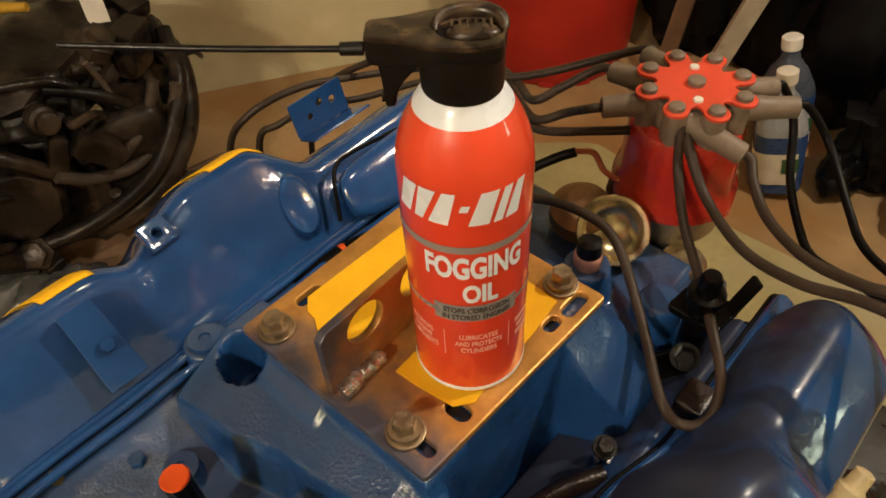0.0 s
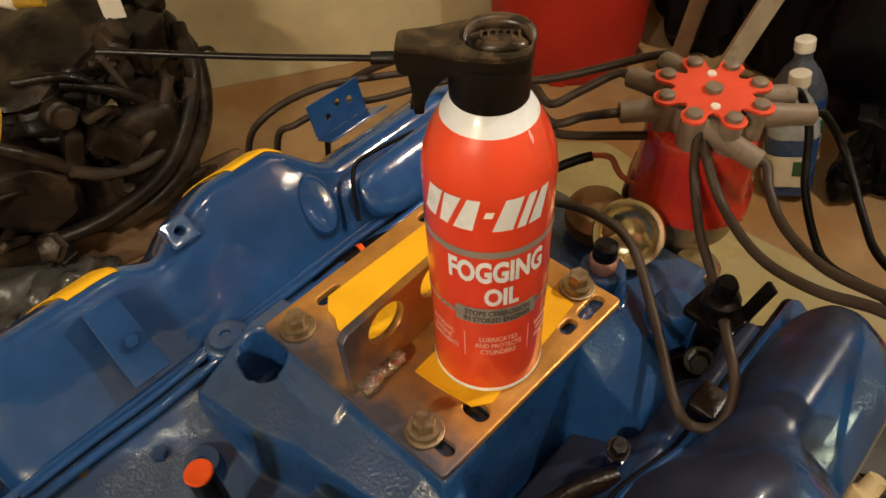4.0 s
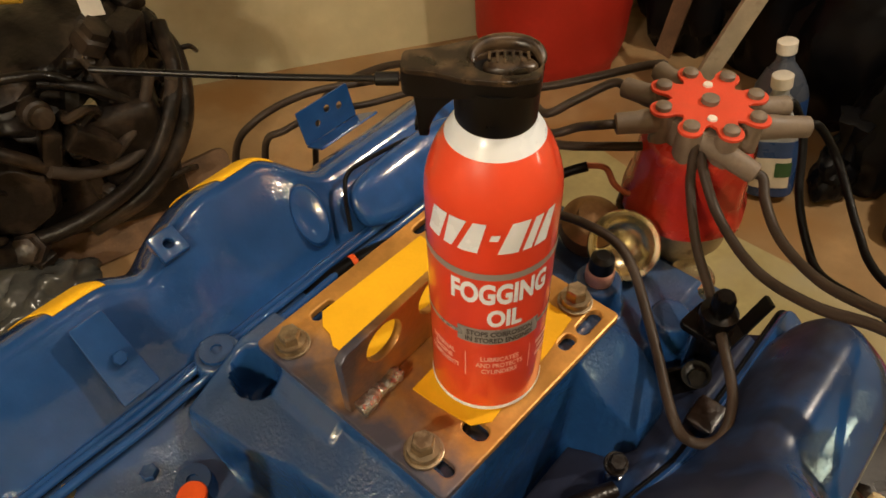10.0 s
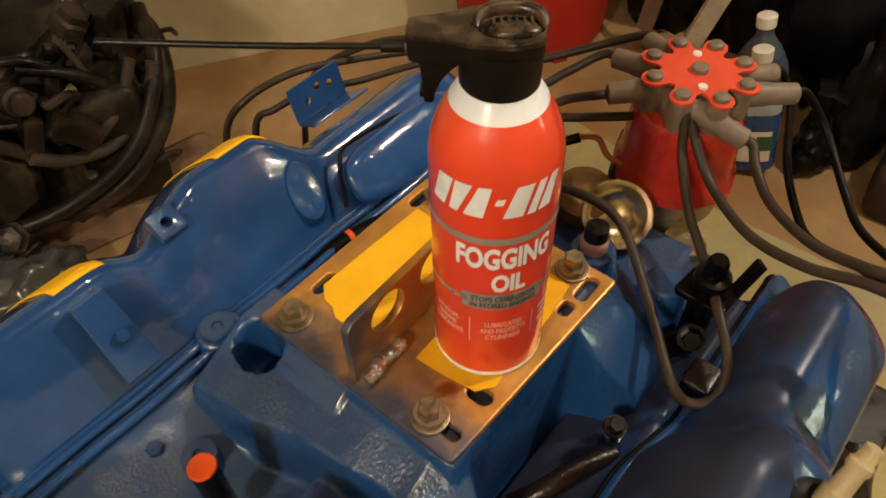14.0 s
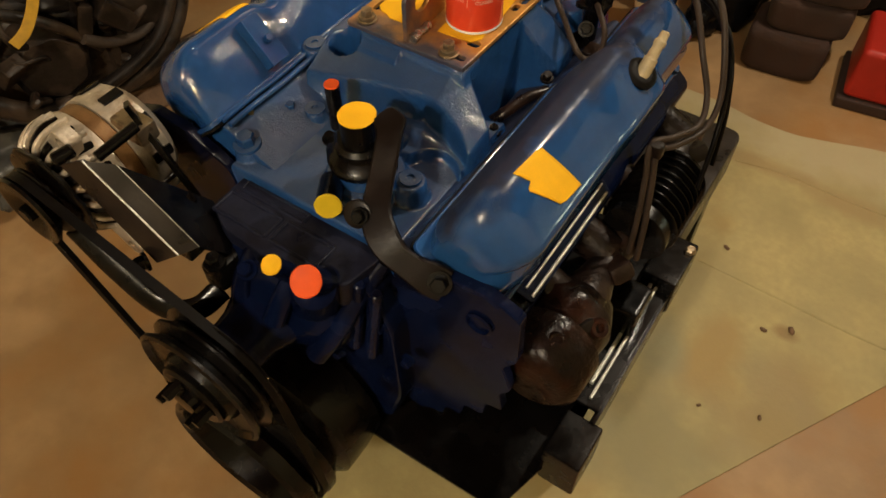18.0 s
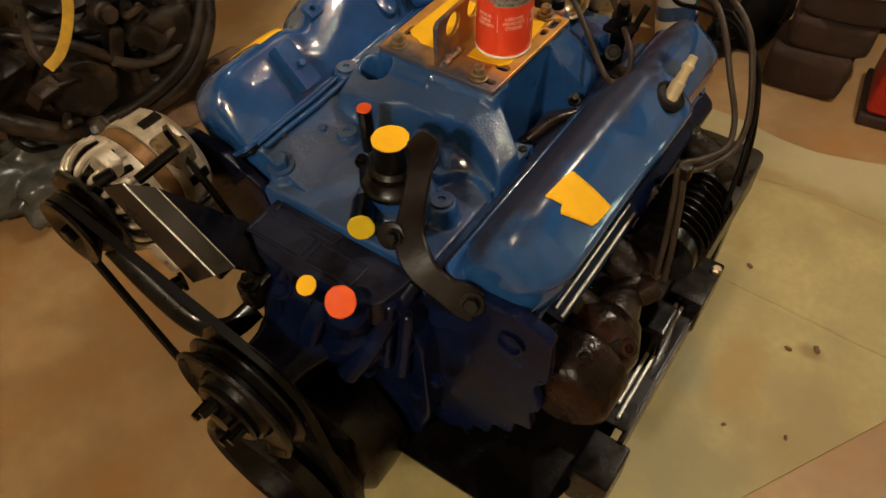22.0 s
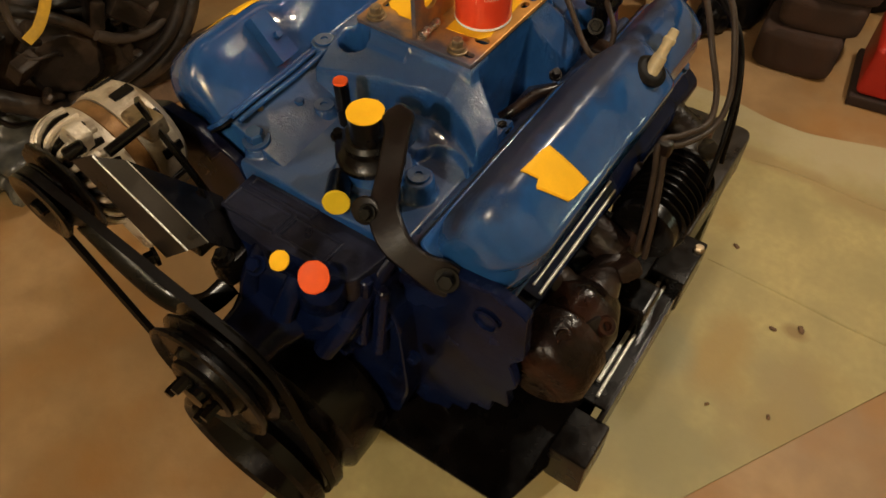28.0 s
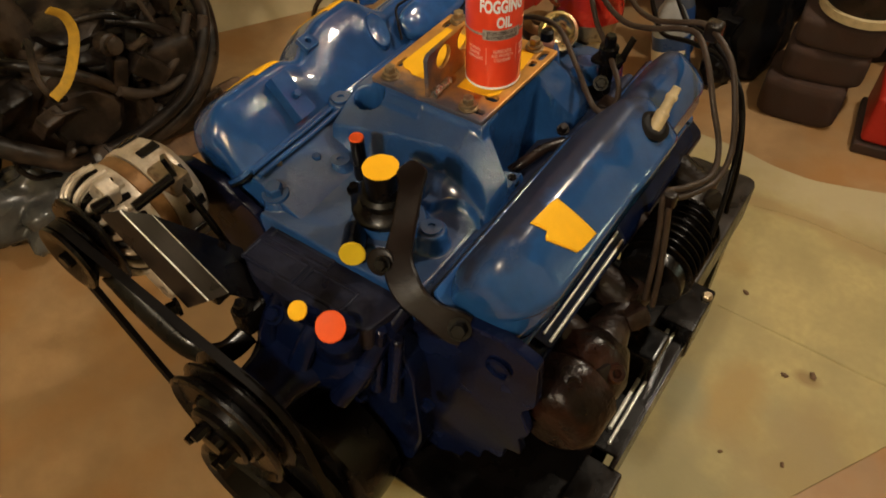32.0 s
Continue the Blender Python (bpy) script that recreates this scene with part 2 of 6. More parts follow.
    if bump:
        b = nt.nodes.new("ShaderNodeBump")
        b.inputs["Strength"].default_value, b.inputs["Distance"].default_value = bump, 0.004
        height = noise_(bump_scale, 3.0)
        if bump_mask:
            mul = nt.nodes.new("ShaderNodeMath")
            mul.operation = "MULTIPLY"
            nt.links.new(height, mul.inputs[0])
            nt.links.new(ramp(noise_(bump_mask, 2.0), 0.42, 0.62, 0.08, 1.0), mul.inputs[1])
            height = mul.outputs[0]
        nt.links.new(height, b.inputs["Height"])
        nt.links.new(b.outputs["Normal"], bs.inputs["Normal"])
    if coat_bump:
        # gritty lacquer: fine sparkle in patches
        b = nt.nodes.new("ShaderNodeBump")
        b.inputs["Strength"].default_value, b.inputs["Distance"].default_value = coat_bump, 0.004
        mul = nt.nodes.new("ShaderNodeMath")
        mul.operation = "MULTIPLY"
        nt.links.new(ramp(noise_(440.0, 1.0), 0.44, 0.76, 0.0, 1.0), mul.inputs[0])
        nt.links.new(ramp(noise_(20.0, 2.0), 0.40, 0.60, 0.06, 1.0), mul.inputs[1])
        nt.links.new(mul.outputs[0], b.inputs["Height"])
        nt.links.new(b.outputs["Normal"], bs.inputs["Coat Normal"])
    return m


BLUE = mat("blue_enamel", (0.0115, 0.056, 0.178), 0.055, var=0.34, scale=7, bump=0.085, bump_scale=75, coat=0.6, rough_var=0.06, spec=0.4, tone=(0.016, 0.062, 0.195), coat_bump=0.10)
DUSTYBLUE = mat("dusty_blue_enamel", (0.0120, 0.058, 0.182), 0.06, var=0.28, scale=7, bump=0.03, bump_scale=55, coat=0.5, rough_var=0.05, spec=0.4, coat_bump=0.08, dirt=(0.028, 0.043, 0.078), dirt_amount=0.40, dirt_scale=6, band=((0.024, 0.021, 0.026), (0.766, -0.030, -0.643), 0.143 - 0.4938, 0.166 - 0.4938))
CAST = mat("blue_cast_iron", (0.0135, 0.060, 0.190), 0.08, var=0.3, scale=12, bump=0.30, bump_scale=420, bump_mask=22.0, rough_var=0.05, spec=0.8, dirt=(0.026, 0.044, 0.090), dirt_amount=0.36, dirt_scale=7, dust_sheen=(0.043, 0.070, 0.130))
# the engine's blue with the shade of its front put into the colour
SHADEBLUE = mat("shaded_blue_paint", (0.0030, 0.0066, 0.0275), 0.16, var=0.4, scale=15, bump=0.07, bump_scale=110, spec=0.12, dirt=(0.0030, 0.0030, 0.0075), dirt_amount=0.45)
BLACK = mat("black_paint", (0.0026, 0.0021, 0.0019), 0.20, var=0.4, scale=22, bump=0.05, bump_scale=160, spec=0.24, dirt=(0.0042, 0.0026, 0.0019), dirt_amount=0.33)
DARKBROWN = mat("dark_brown_paint", (0.0070, 0.0042, 0.0030), 0.34, var=0.35, scale=26, bump=0.06, bump_scale=120, spec=0.16, dirt=(0.0125, 0.0068, 0.0042), dirt_amount=0.35, dirt_scale=18)
WORNBLACK = mat("worn_black_paint", (0.0125, 0.0088, 0.0070), 0.30, var=0.45, scale=24, bump=0.06, bump_scale=140, spec=0.40, dirt=(0.0250, 0.0150, 0.0100), dirt_amount=0.34, dirt_scale=26)
RUBBER = mat("black_rubber", (0.0030, 0.0023, 0.0020), 0.42, var=0.3, scale=40, bump=0.1, spec=0.12)
WIRE = mat("grey_wire", (0.036, 0.024, 0.017), 0.45, var=0.25, scale=50, spec=0.25)
BOOT = mat("grey_rubber_boot", (0.155, 0.115, 0.082), 0.55, var=0.22, scale=60, dirt=(0.085, 0.058, 0.040), dirt_amount=0.34, dirt_scale=60)
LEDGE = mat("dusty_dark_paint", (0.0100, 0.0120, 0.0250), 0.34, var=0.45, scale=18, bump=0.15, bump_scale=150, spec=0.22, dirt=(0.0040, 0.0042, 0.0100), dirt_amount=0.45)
STEEL = mat("bare_steel", (0.36, 0.28, 0.18), 0.36, 0.85, var=0.3, scale=60, bump=0.1, dirt=(0.10, 0.062, 0.034), dirt_amount=0.38, dirt_scale=60)
ZINC = mat("zinc_plated", (0.68, 0.62, 0.50), 0.10, 1.0, var=0.15, scale=40, rough_var=0.1)
GOLDZINC = mat("yellow_zinc_plated", (0.66, 0.56, 0.34), 0.20, 0.9, var=0.2, scale=40, rough_var=0.1)
PLATE = mat("yellow_primed_steel", (0.52, 0.255, 0.060), 0.36, 0.45, var=0.28, scale=28, bump=0.08, bump_scale=300, dirt=(0.24, 0.12, 0.050), dirt_amount=0.34, dirt_scale=20, spray=((0.05, 0.075, 0.13), -0.014, 0.034))
TAPE = mat("yellow_masking_tape", (0.84, 0.45, 0.012), 0.6, var=0.07, scale=40, bump=0.1, bump_scale=500, spec=0.2)
DULLTAPE = mat("dull_yellow_tape", (0.62, 0.44, 0.014), 0.6, var=0.09, scale=40, bump=0.1, bump_scale=500, spec=0.2)
ORANGE = mat("orange_cap_plastic", (0.70, 0.090, 0.016), 0.5, var=0.08, scale=60, spec=0.15)
REDCAP = mat("red_cap_plastic", (0.38, 0.020, 0.009), 0.2, var=0.12, scale=40, coat=0.4)
REDLID = mat("orange_red_plastic", (0.60, 0.052, 0.015), 0.55, var=0.10, scale=60)
CANRED = mat("orange_red_can", (0.80, 0.06, 0.018), 0.38, var=0.04, scale=30, coat=1.0, rough_var=0.05, coat_rough=0.025)
CANWHITE = mat("white_print", (0.80, 0.85, 0.94), 0.25, var=0.03, scale=60)
CANGREY = mat("silver_print", (0.36, 0.34, 0.32), 0.3, 0.3, var=0.06, scale=60)
CANDARK = mat("dark_print", (0.06, 0.045, 0.04), 0.4, var=0.1, scale=60)
CANFAINT = mat("pale_print", (0.85, 0.42, 0.34), 0.4, var=0.05, scale=60)
CAPBLACK = mat("black_plastic", (0.0035, 0.0029, 0.0028), 0.34, var=0.25, scale=60, spec=0.3)
CAPDUST = mat("dusty_black_plastic", (0.018, 0.0110, 0.0070), 0.30, var=0.45, scale=130, spec=0.4, dirt=(0.075, 0.046, 0.025), dirt_amount=0.50, dirt_scale=110)
ALU = mat("cast_aluminium", (0.52, 0.45, 0.35), 0.36, 0.55, var=0.25, scale=40, bump=0.25, bump_scale=300, dirt=(0.20, 0.125, 0.065), dirt_amount=0.36, dirt_scale=22)
BROWNCAST = mat("oily_brown_iron", (0.020, 0.0066, 0.0034), 0.28, 0.0, var=0.7, scale=30, bump=0.8, bump_scale=60, spec=0.19, dirt=(0.004, 0.0025, 0.002), dirt_amount=0.55, dirt_scale=22)
RUST = mat("rusty_iron", (0.018, 0.009, 0.006), 0.30, 0.0, var=0.5, scale=30, bump=0.4, bump_scale=90, spec=0.3, dirt=(0.005, 0.0035, 0.003), dirt_amount=0.5)
BRASS = mat("brass", (0.45, 0.28, 0.09), 0.35, 0.9, var=0.2, scale=60)
BEIGE = mat("beige_plastic", (0.46, 0.37, 0.21), 0.5, var=0.2, scale=60)
GREASE = mat("greasy_black_iron", (0.0110, 0.0082, 0.0066), 0.34, 0.0, var=0.5, scale=12, bump=0.5, bump_scale=60, spec=0.25, dirt=(0.050, 0.034, 0.023), dirt_amount=0.46, dirt_scale=11)
FLOOR = mat("concrete_floor", (0.325, 0.196, 0.090), 0.50, var=0.30, scale=2.4, bump=0.15, bump_scale=60, dirt=(0.310, 0.158, 0.050), dirt_amount=0.48, dirt_scale=3.2, tone=(0.355, 0.228, 0.108))
SHEET = mat("canvas_sheet", (0.390, 0.325, 0.146), 0.62, var=0.20, scale=7, bump=0.18, bump_scale=90, dirt=(0.355, 0.260, 0.100), dirt_amount=0.36, dirt_scale=4.6, stains=((0.50, 1.06, 0.60, 0.13, (0.425, 0.368, 0.228)), (0.36, 0.905, 0.16, 0.030, (0.32, 0.235, 0.105)), (0.57, 0.885, 0.12, 0.040, (0.32, 0.235, 0.105)), (0.445, 0.350, 0.060, 0.120, (0.345, 0.238, 0.088)), (0.365, 0.300, 0.050, 0.090, (0.255, 0.240, 0.135)), (0.42, 0.10, 0.16, 0.13, (0.270, 0.240, 0.125)), (0.555, 0.470, 0.030, 0.018, (0.24, 0.16, 0.065)), (0.62, 0.28, 0.14, 0.15, (0.300, 0.225, 0.100))))
WALL = mat("painted_block_wall", (0.52, 0.46, 0.28), 0.85, var=0.2, scale=2.2, bump=0.3, bump_scale=40, dirt=(0.36, 0.26, 0.13), dirt_amount=0.40, dirt_scale=1.4)
DRUM = mat("red_plastic_drum", (0.38, 0.020, 0.011), 0.45, var=0.18, scale=6, bump=0.1, bump_scale=60, spec=0.3)
FOAM = mat("dark_brown_fabric", (0.036, 0.017, 0.011), 0.85, var=0.3, scale=20, bump=0.3, bump_scale=300)
WOOD = mat("weathered_wood", (0.15, 0.085, 0.045), 0.75, var=0.35, scale=20, bump=0.3, bump_scale=120)
GREYMETAL = mat("grey_painted_metal", (0.46, 0.40, 0.30), 0.45, 0.2, var=0.18, scale=16, dirt=(0.16, 0.11, 0.07), dirt_amount=0.32)
BAG = mat("black_bag_plastic", (0.0042, 0.0040, 0.0048), 0.34, var=0.3, scale=12, bump=0.4, bump_scale=18, spec=0.14)
COOLANT = mat("blue_bottle_plastic", (0.022, 0.062, 0.20), 0.25, var=0.15, scale=20)
SMOKY = mat("smoky_bottle_plastic", (0.075, 0.088, 0.120), 0.25, var=0.15, scale=14)
PALEBLUE = mat("pale_bottle_plastic", (0.33, 0.35, 0.38), 0.25, var=0.15, scale=14)
BROWNSTEEL = mat("brown_stained_steel", (0.26, 0.14, 0.055), 0.38, 0.6, var=0.3, scale=40, bump=0.1)
# scuffed bare metal, and the painted highlights on folds and edges
SCUFFGLINT = mat("scuffed_aluminium_glint", (0.50, 0.49, 0.44), 0.35, 0.6, var=0.35, scale=80, bump=0.2, bump_scale=300)
LABELW = mat("white_paper", (0.70, 0.65, 0.57), 0.6, var=0.1, scale=40)
LABELG = mat("green_print", (0.03, 0.10, 0.04), 0.5, var=0.1, scale=40)
CLEAR = mat("grey_plastic_film", (0.062, 0.062, 0.058), 0.20, var=0.4, scale=10, bump=0.35, bump_scale=25)
YELLOW = mat("yellow_webbing", (0.44, 0.25, 0.016), 0.75, var=0.25, scale=50)
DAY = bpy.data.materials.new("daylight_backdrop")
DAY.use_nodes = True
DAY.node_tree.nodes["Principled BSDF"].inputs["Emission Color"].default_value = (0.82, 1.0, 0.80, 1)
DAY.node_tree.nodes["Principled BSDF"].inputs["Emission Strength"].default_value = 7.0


# ---- the room ----
ROOM = pose(0, 0, 0, 0, 0, -32.7)


def slab(name, a, b, material, label, m=None, category="wall"):
    return tagged(part(name, box(bmesh.new(), a, b, 0.0, m), material), label, category, kind="structure")


slab("floor", (-3.2, -3.2, -0.12), (3.6, 3.6, 0), FLOOR, "worn tan concrete basement floor with stains", ROOM, "floor")
slab("wall_west", (-1.72, -3.2, 0), (-1.56, 3.36, 2.3), WALL, "pale green painted masonry wall, patchy", ROOM)
slab("wall_east", (1.5, -3.2, 0), (1.66, 3.36, 2.3), WALL, "pale painted basement wall", ROOM)
WX, WZ = (1.04, 1.46), (0.96, 1.50)
north = flat([[(-1.56, 0), (1.5, 0), (1.5, 2.3), (-1.56, 2.3)], [(WX[0], WZ[0]), (WX[1], WZ[0]), (WX[1], WZ[1]), (WX[0], WZ[1])]], 0.16, 0.0, ROOM @ axes((0, 3.28, 0), (1, 0, 0), (0, 0, 1)))
tagged(part("wall_north", north, WALL), "pale painted basement wall with a small window", "wall", kind="structure")
window = tagged(new("window_1"), "small bright basement window with a dark wooden frame", "window", kind="structure")
for x0, x1, z0, z1 in ((WX[0], WX[0] + 0.03, *WZ), (WX[1] - 0.03, WX[1], *WZ), (WX[0] + 0.03, WX[1] - 0.03, WZ[0], WZ[0] + 0.03), (WX[0] + 0.03, WX[1] - 0.03, WZ[1] - 0.03, WZ[1]), (1.235, 1.265, WZ[0] + 0.03, WZ[1] - 0.03)):
    part("window_frame", box(bmesh.new(), (x0, 3.22, z0), (x1, 3.28, z1), 0.003, ROOM), WOOD, window)
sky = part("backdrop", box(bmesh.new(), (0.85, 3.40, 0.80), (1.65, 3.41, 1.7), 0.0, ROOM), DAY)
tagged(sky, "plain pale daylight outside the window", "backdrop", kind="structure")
slab("wall_south", (-1.56, -3.2, 0), (1.5, -3.04, 2.3), WALL, "pale painted basement wall", ROOM)
slab("ceiling", (-3.2, -3.2, 2.3), (3.6, 3.6, 2.42), WOOD, "dark unfinished wooden basement ceiling", ROOM, "ceiling")
for place, _ in BULBS:
    lampholder = thing("ceiling_bulb", (place[0], place[1], 2.3), "bare warm light bulb in a plain ceiling holder", "lamp", "ceiling bulbs")
    part("holder", lathe(bmesh.new(), [(0.05, 0), (0.05, -0.02), (0.024, -0.035), (0.022, -0.075)], Matrix.Translation((place[0], place[1], 2.3)), 24), LABELW, lampholder)
    part("bulb", lathe(bmesh.new(), [(0.014, -0.075), (0.02, -0.09), (0.03, -0.11)], Matrix.Translation((place[0], place[1], 2.3)), 24), LABELW, lampholder)

# canvas sheet on the floor, with gently waved edges
SHEETLINE = [(-0.66, 0.99), (-0.47, 1.14), (-0.12, 1.075), (0.196, 1.073), (0.293, 1.053), (0.389, 1.052), (0.482, 1.079), (0.579, 1.112), (1.0, 1.16), (1.25, 1.1), (1.0, 0.88), (0.72, 0.405), (0.6, 0.2), (0.42, -0.11), (0.2, -0.5), (-0.1, -0.42), (-0.14, 0.3), (-0.2, 0.78), (-0.62, 0.86)]
sheet = part("floor_sheet", flat([rounded(SHEETLINE, 0.03)], 0.004, 0.0012, Matrix.Translation((0, 0, 0.0022))), SHEET)
for line in ([(0.34, 0.549, 0.0048), (0.52, 0.546, 0.0050), (0.66, 0.541, 0.0050), (0.82, 0.545, 0.0046)], [(0.30, 0.885, 0.0046), (0.42, 0.905, 0.0050), (0.60, 0.900, 0.0048), (0.80, 0.915, 0.0044)]):
    part("crease", tube(bmesh.new(), line, lambda t: 0.0012 + 0.0028 * math.sin(math.pi * t), 8, 6, 0.45), SHEET, sheet)
tagged(sheet, "pale yellowish canvas sheet spread on the floor, stained", "floor sheet")
random.seed(5)
CRUMBS = ((0.516, 0.453, 0.008), (0.564, 0.482, 0.010), (0.470, 0.224, 0.005), (0.574, 0.262, 0.006), (0.379, 0.615, 0.008))
for x, y, r in CRUMBS:
    crumb = lathe(bmesh.new(), [(r * 0.8, 0), (r, 0.002), (r * 0.6, 0.005)], Matrix.Translation((x, y, 0.0044)), 12, lambda a: 0.8 + 0.25 * math.sin(2 * a + x * 40) + 0.1 * math.sin(5 * a))
    tagged(part("dirt_crumb", crumb, WOOD), "small brown crumb of dirt lying on the sheet", "debris", "crumbs on the floor")

# ---- the engine ----
X0, Z0 = 0.01, 0.78
BC, BS = math.cos(radians(40)), math.sin(radians(40))
engine = thing("engine", (0, 0.05, 0.28), "V8 engine freshly painted glossy blue, standing on a black cradle", "engine")


def bank(side):
    return lambda u, y, n: Vector((X0 + side * (u * BC + n * BS), y, Z0 - u * BS + n * BC))


def ss(x, a, b):
    t = min(max((x - a) / (b - a), 0), 1)
    return t * t * (3 - 2 * t)


# block: V-shaped section along the crank
SECTION = [(-0.10, 0.30), (0.12, 0.30), (0.17, 0.36), (0.175, 0.46), (0.245, 0.575), (0.255, 0.615), (0.175, 0.685), (0.155, 0.655), (0.09, 0.605), (-0.08, 0.605), (-0.145, 0.69), (-0.235, 0.615), (-0.225, 0.575), (-0.155, 0.46), (-0.15, 0.36)]
block = part("block", flat([rounded(SECTION, 0.012)], 0.50, 0.006, axes((0, 0.06, 0), (1, 0, 0), (0, 0, 1))), SHADEBLUE, engine, "blue cast-iron block, its shade put into the paint colour")
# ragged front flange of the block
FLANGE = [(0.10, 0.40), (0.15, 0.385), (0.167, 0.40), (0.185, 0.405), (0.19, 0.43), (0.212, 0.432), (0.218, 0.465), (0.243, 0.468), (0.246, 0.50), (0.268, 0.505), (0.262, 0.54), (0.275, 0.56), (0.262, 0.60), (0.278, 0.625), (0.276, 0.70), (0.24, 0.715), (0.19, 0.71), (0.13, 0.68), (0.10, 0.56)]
part("front_flange", flat([rounded(FLANGE, 0.006)], 0.014, 0.002, axes((0, -0.205, 0), (1, 0, 0), (0, 0, 1))), SHADEBLUE, block)
part("front_flange", flat([rounded([(0.02 - x, z) for x, z in FLANGE], 0.006)], 0.014, 0.002, axes((0, -0.197, 0), (1, 0, 0), (0, 0, 1))), SHADEBLUE, block)
part("core_plug", lathe(bmesh.new(), [(0.0135, -0.004), (0.0155, 0.003), (0.0125, 0.004), (0.0115, 0.0005), (0.0, 0.0005)], axes((0.233, -0.212, 0.664), (1, 0, 0), (0, 0, 1)), 28), SHADEBLUE, block)
part("oil_pan", loft(bmesh.new(), [[Vector((x * s, y, z)) for x, y in ((-0.12, -0.16), (0.14, -0.16), (0.14, 0.28), (-0.12, 0.28))] for z, s in ((0.31, 1.0), (0.24, 0.93), (0.2, 0.8))]), BLACK, engine, "black oil pan")


# inner and outer foot, inner and outer lean, inner and outer shoulder radius of each cover
SHAPE = {-1: (0.133, 0.243, 0.020, 0.006, 0.014, 0.022), 1: (0.131, 0.246, 0.004, 0.026, 0.020, 0.013)}


def valve_cover(side, y0, y1, top):
    P = bank(side)
    rings = []
    R = 0.046
    n_st = 90
    for k in range(n_st + 1):
        # stations crowd towards the rounded ends
        t = 0.5 - 0.5 * math.cos(math.pi * k / n_st)
        y = y0 + (y1 - y0) * t
        d = min(y - y0, y1 - y)
        ins = R - math.sqrt(max(R * R - (R - d) ** 2, 0)) if d < R else 0.0
        nt = top(y) - ins
        n0 = 0.052
        u0, u1, lean_in, lean_out, r_in, r_out = SHAPE[side]
        u0, u1 = u0 + ins * 0.5, u1 - ins * 0.5
        cut = 0.014 * ss(y, 0.075, 0.125) if side > 0 else 0.0
        ub = u0 + 0.013 + cut
        ua, uo = u0 + lean_in + cut, u1 - lean_out
        room_ = (uo - ua) / (r_in + r_out + 0.002)
        r_in, r_out = min(r_in, r_in * room_), min(r_out, r_out * room_)
        ring = [P(ub, y, n0)]
        for j in range(4):
            ring.append(P(ub + (ua - ub) * (j + 0.5) / 4.5 - 0.003 * math.sin(math.pi * (j + 0.5) / 4.5), y, n0 + (nt - r_in - n0) * (j + 0.5) / 4))
        for j in range(9):
            a = math.pi - math.pi / 2 * j / 8
            ring.append(P(ua + r_in + r_in * math.cos(a), y, nt - r_in + r_in * math.sin(a)))
        for j in range(1, 5):
            f = j / 5
            ring.append(P(ua + r_in + (uo - ua - r_in - r_out) * f, y, nt + 0.0015 * math.sin(math.pi * f)))
        for j in range(9):
            a = math.pi / 2 - math.pi / 2 * j / 8
            ring.append(P(uo - r_out + r_out * math.cos(a), y, nt - r_out + r_out * math.sin(a)))
        for j in range(3, -1, -1):
            ring.append(P(u1 - lean_out * j / 4 + 0.004 * math.sin(math.pi * (j + 0.5) / 4.5), y, n0 + (nt - r_out - n0) * (j + 0.5) / 4))
        ring.append(P(u1 + 0.002, y, n0))
        rings.append(ring)
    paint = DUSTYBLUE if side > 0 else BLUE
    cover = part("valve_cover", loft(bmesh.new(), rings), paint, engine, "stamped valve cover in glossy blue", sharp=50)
    inner = 0.142
    back = inner + (0.014 if side > 0 else 0.0)
    lip = rounded([(inner, y0 - 0.010), (0.254, y0 - 0.010), (0.254, y1 + 0.010), (back, y1 + 0.010), (back, 0.125), (inner, 0.07)], 0.010)
    o, ux, uy = P(0, 0, 0.050), P(1, 0, 0) - P(0, 0, 0), P(0, 1, 0) - P(0, 0, 0)
    part("gasket_flange", flat([lip], 0.006, 0.0015, axes(o, ux, uy)), BLUE, cover)
    part("gasket", flat([rounded([(inner - 0.001, y0 - 0.011), (0.255, y0 - 0.011), (0.255, y1 + 0.011), (back - 0.001, y1 + 0.011), (back - 0.001, 0.125), (inner - 0.001, 0.07)], 0.010)], 0.003, 0.0005, axes(P(0, 0, 0.0452), ux, uy)), RUBBER, cover)
    part("rolled_lip", tube(bmesh.new(), [P(0.2535, y0, 0.051), P(0.2535, (y0 + y1) / 2, 0.051), P(0.2535, y1, 0.051)], 0.0042, 10, 4), paint, cover)
    up = P(0, 0, 1) - P(0, 0, 0)
    for u in (0.2505,):
        for f in (0.04, 0.35, 0.66, 0.97):
            hexbolt("cover_bolt", P(u, y0 + (y1 - y0) * f, 0.053), up, 0.0062, cover, BLUE, 0.0085)
    # cylinder head under it
    inner_foot, inner_top = ((0.132, -0.035), (0.146, 0.004)) if side > 0 else ((0.108, -0.035), (0.124, 0.002))
    head = flat([rounded([inner_foot, (0.262, -0.035), (0.268, 0.0), (0.258, 0.0435), (0.148 if side > 0 else 0.142, 0.0435), inner_top], 0.006)], y1 - y0 - 0.032, 0.004, axes(P(0, (y0 + y1) / 2 - 0.014, 0), ux, up))
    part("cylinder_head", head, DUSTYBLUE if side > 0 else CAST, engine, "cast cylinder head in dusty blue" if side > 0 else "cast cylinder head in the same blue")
    return cover, P


def top_left(y):
    return 0.136 - 0.013 * math.exp(-((y + 0.026) / 0.018) ** 2) + 0.013 * ss(y, -0.012, 0.042) - 0.038 * ss(y, 0.088, 0.138)


def top_right(y):
    return 0.146 + 0.004 * ss(y, 0.0, 0.04) - 0.027 * ss(y, 0.106, 0.138)


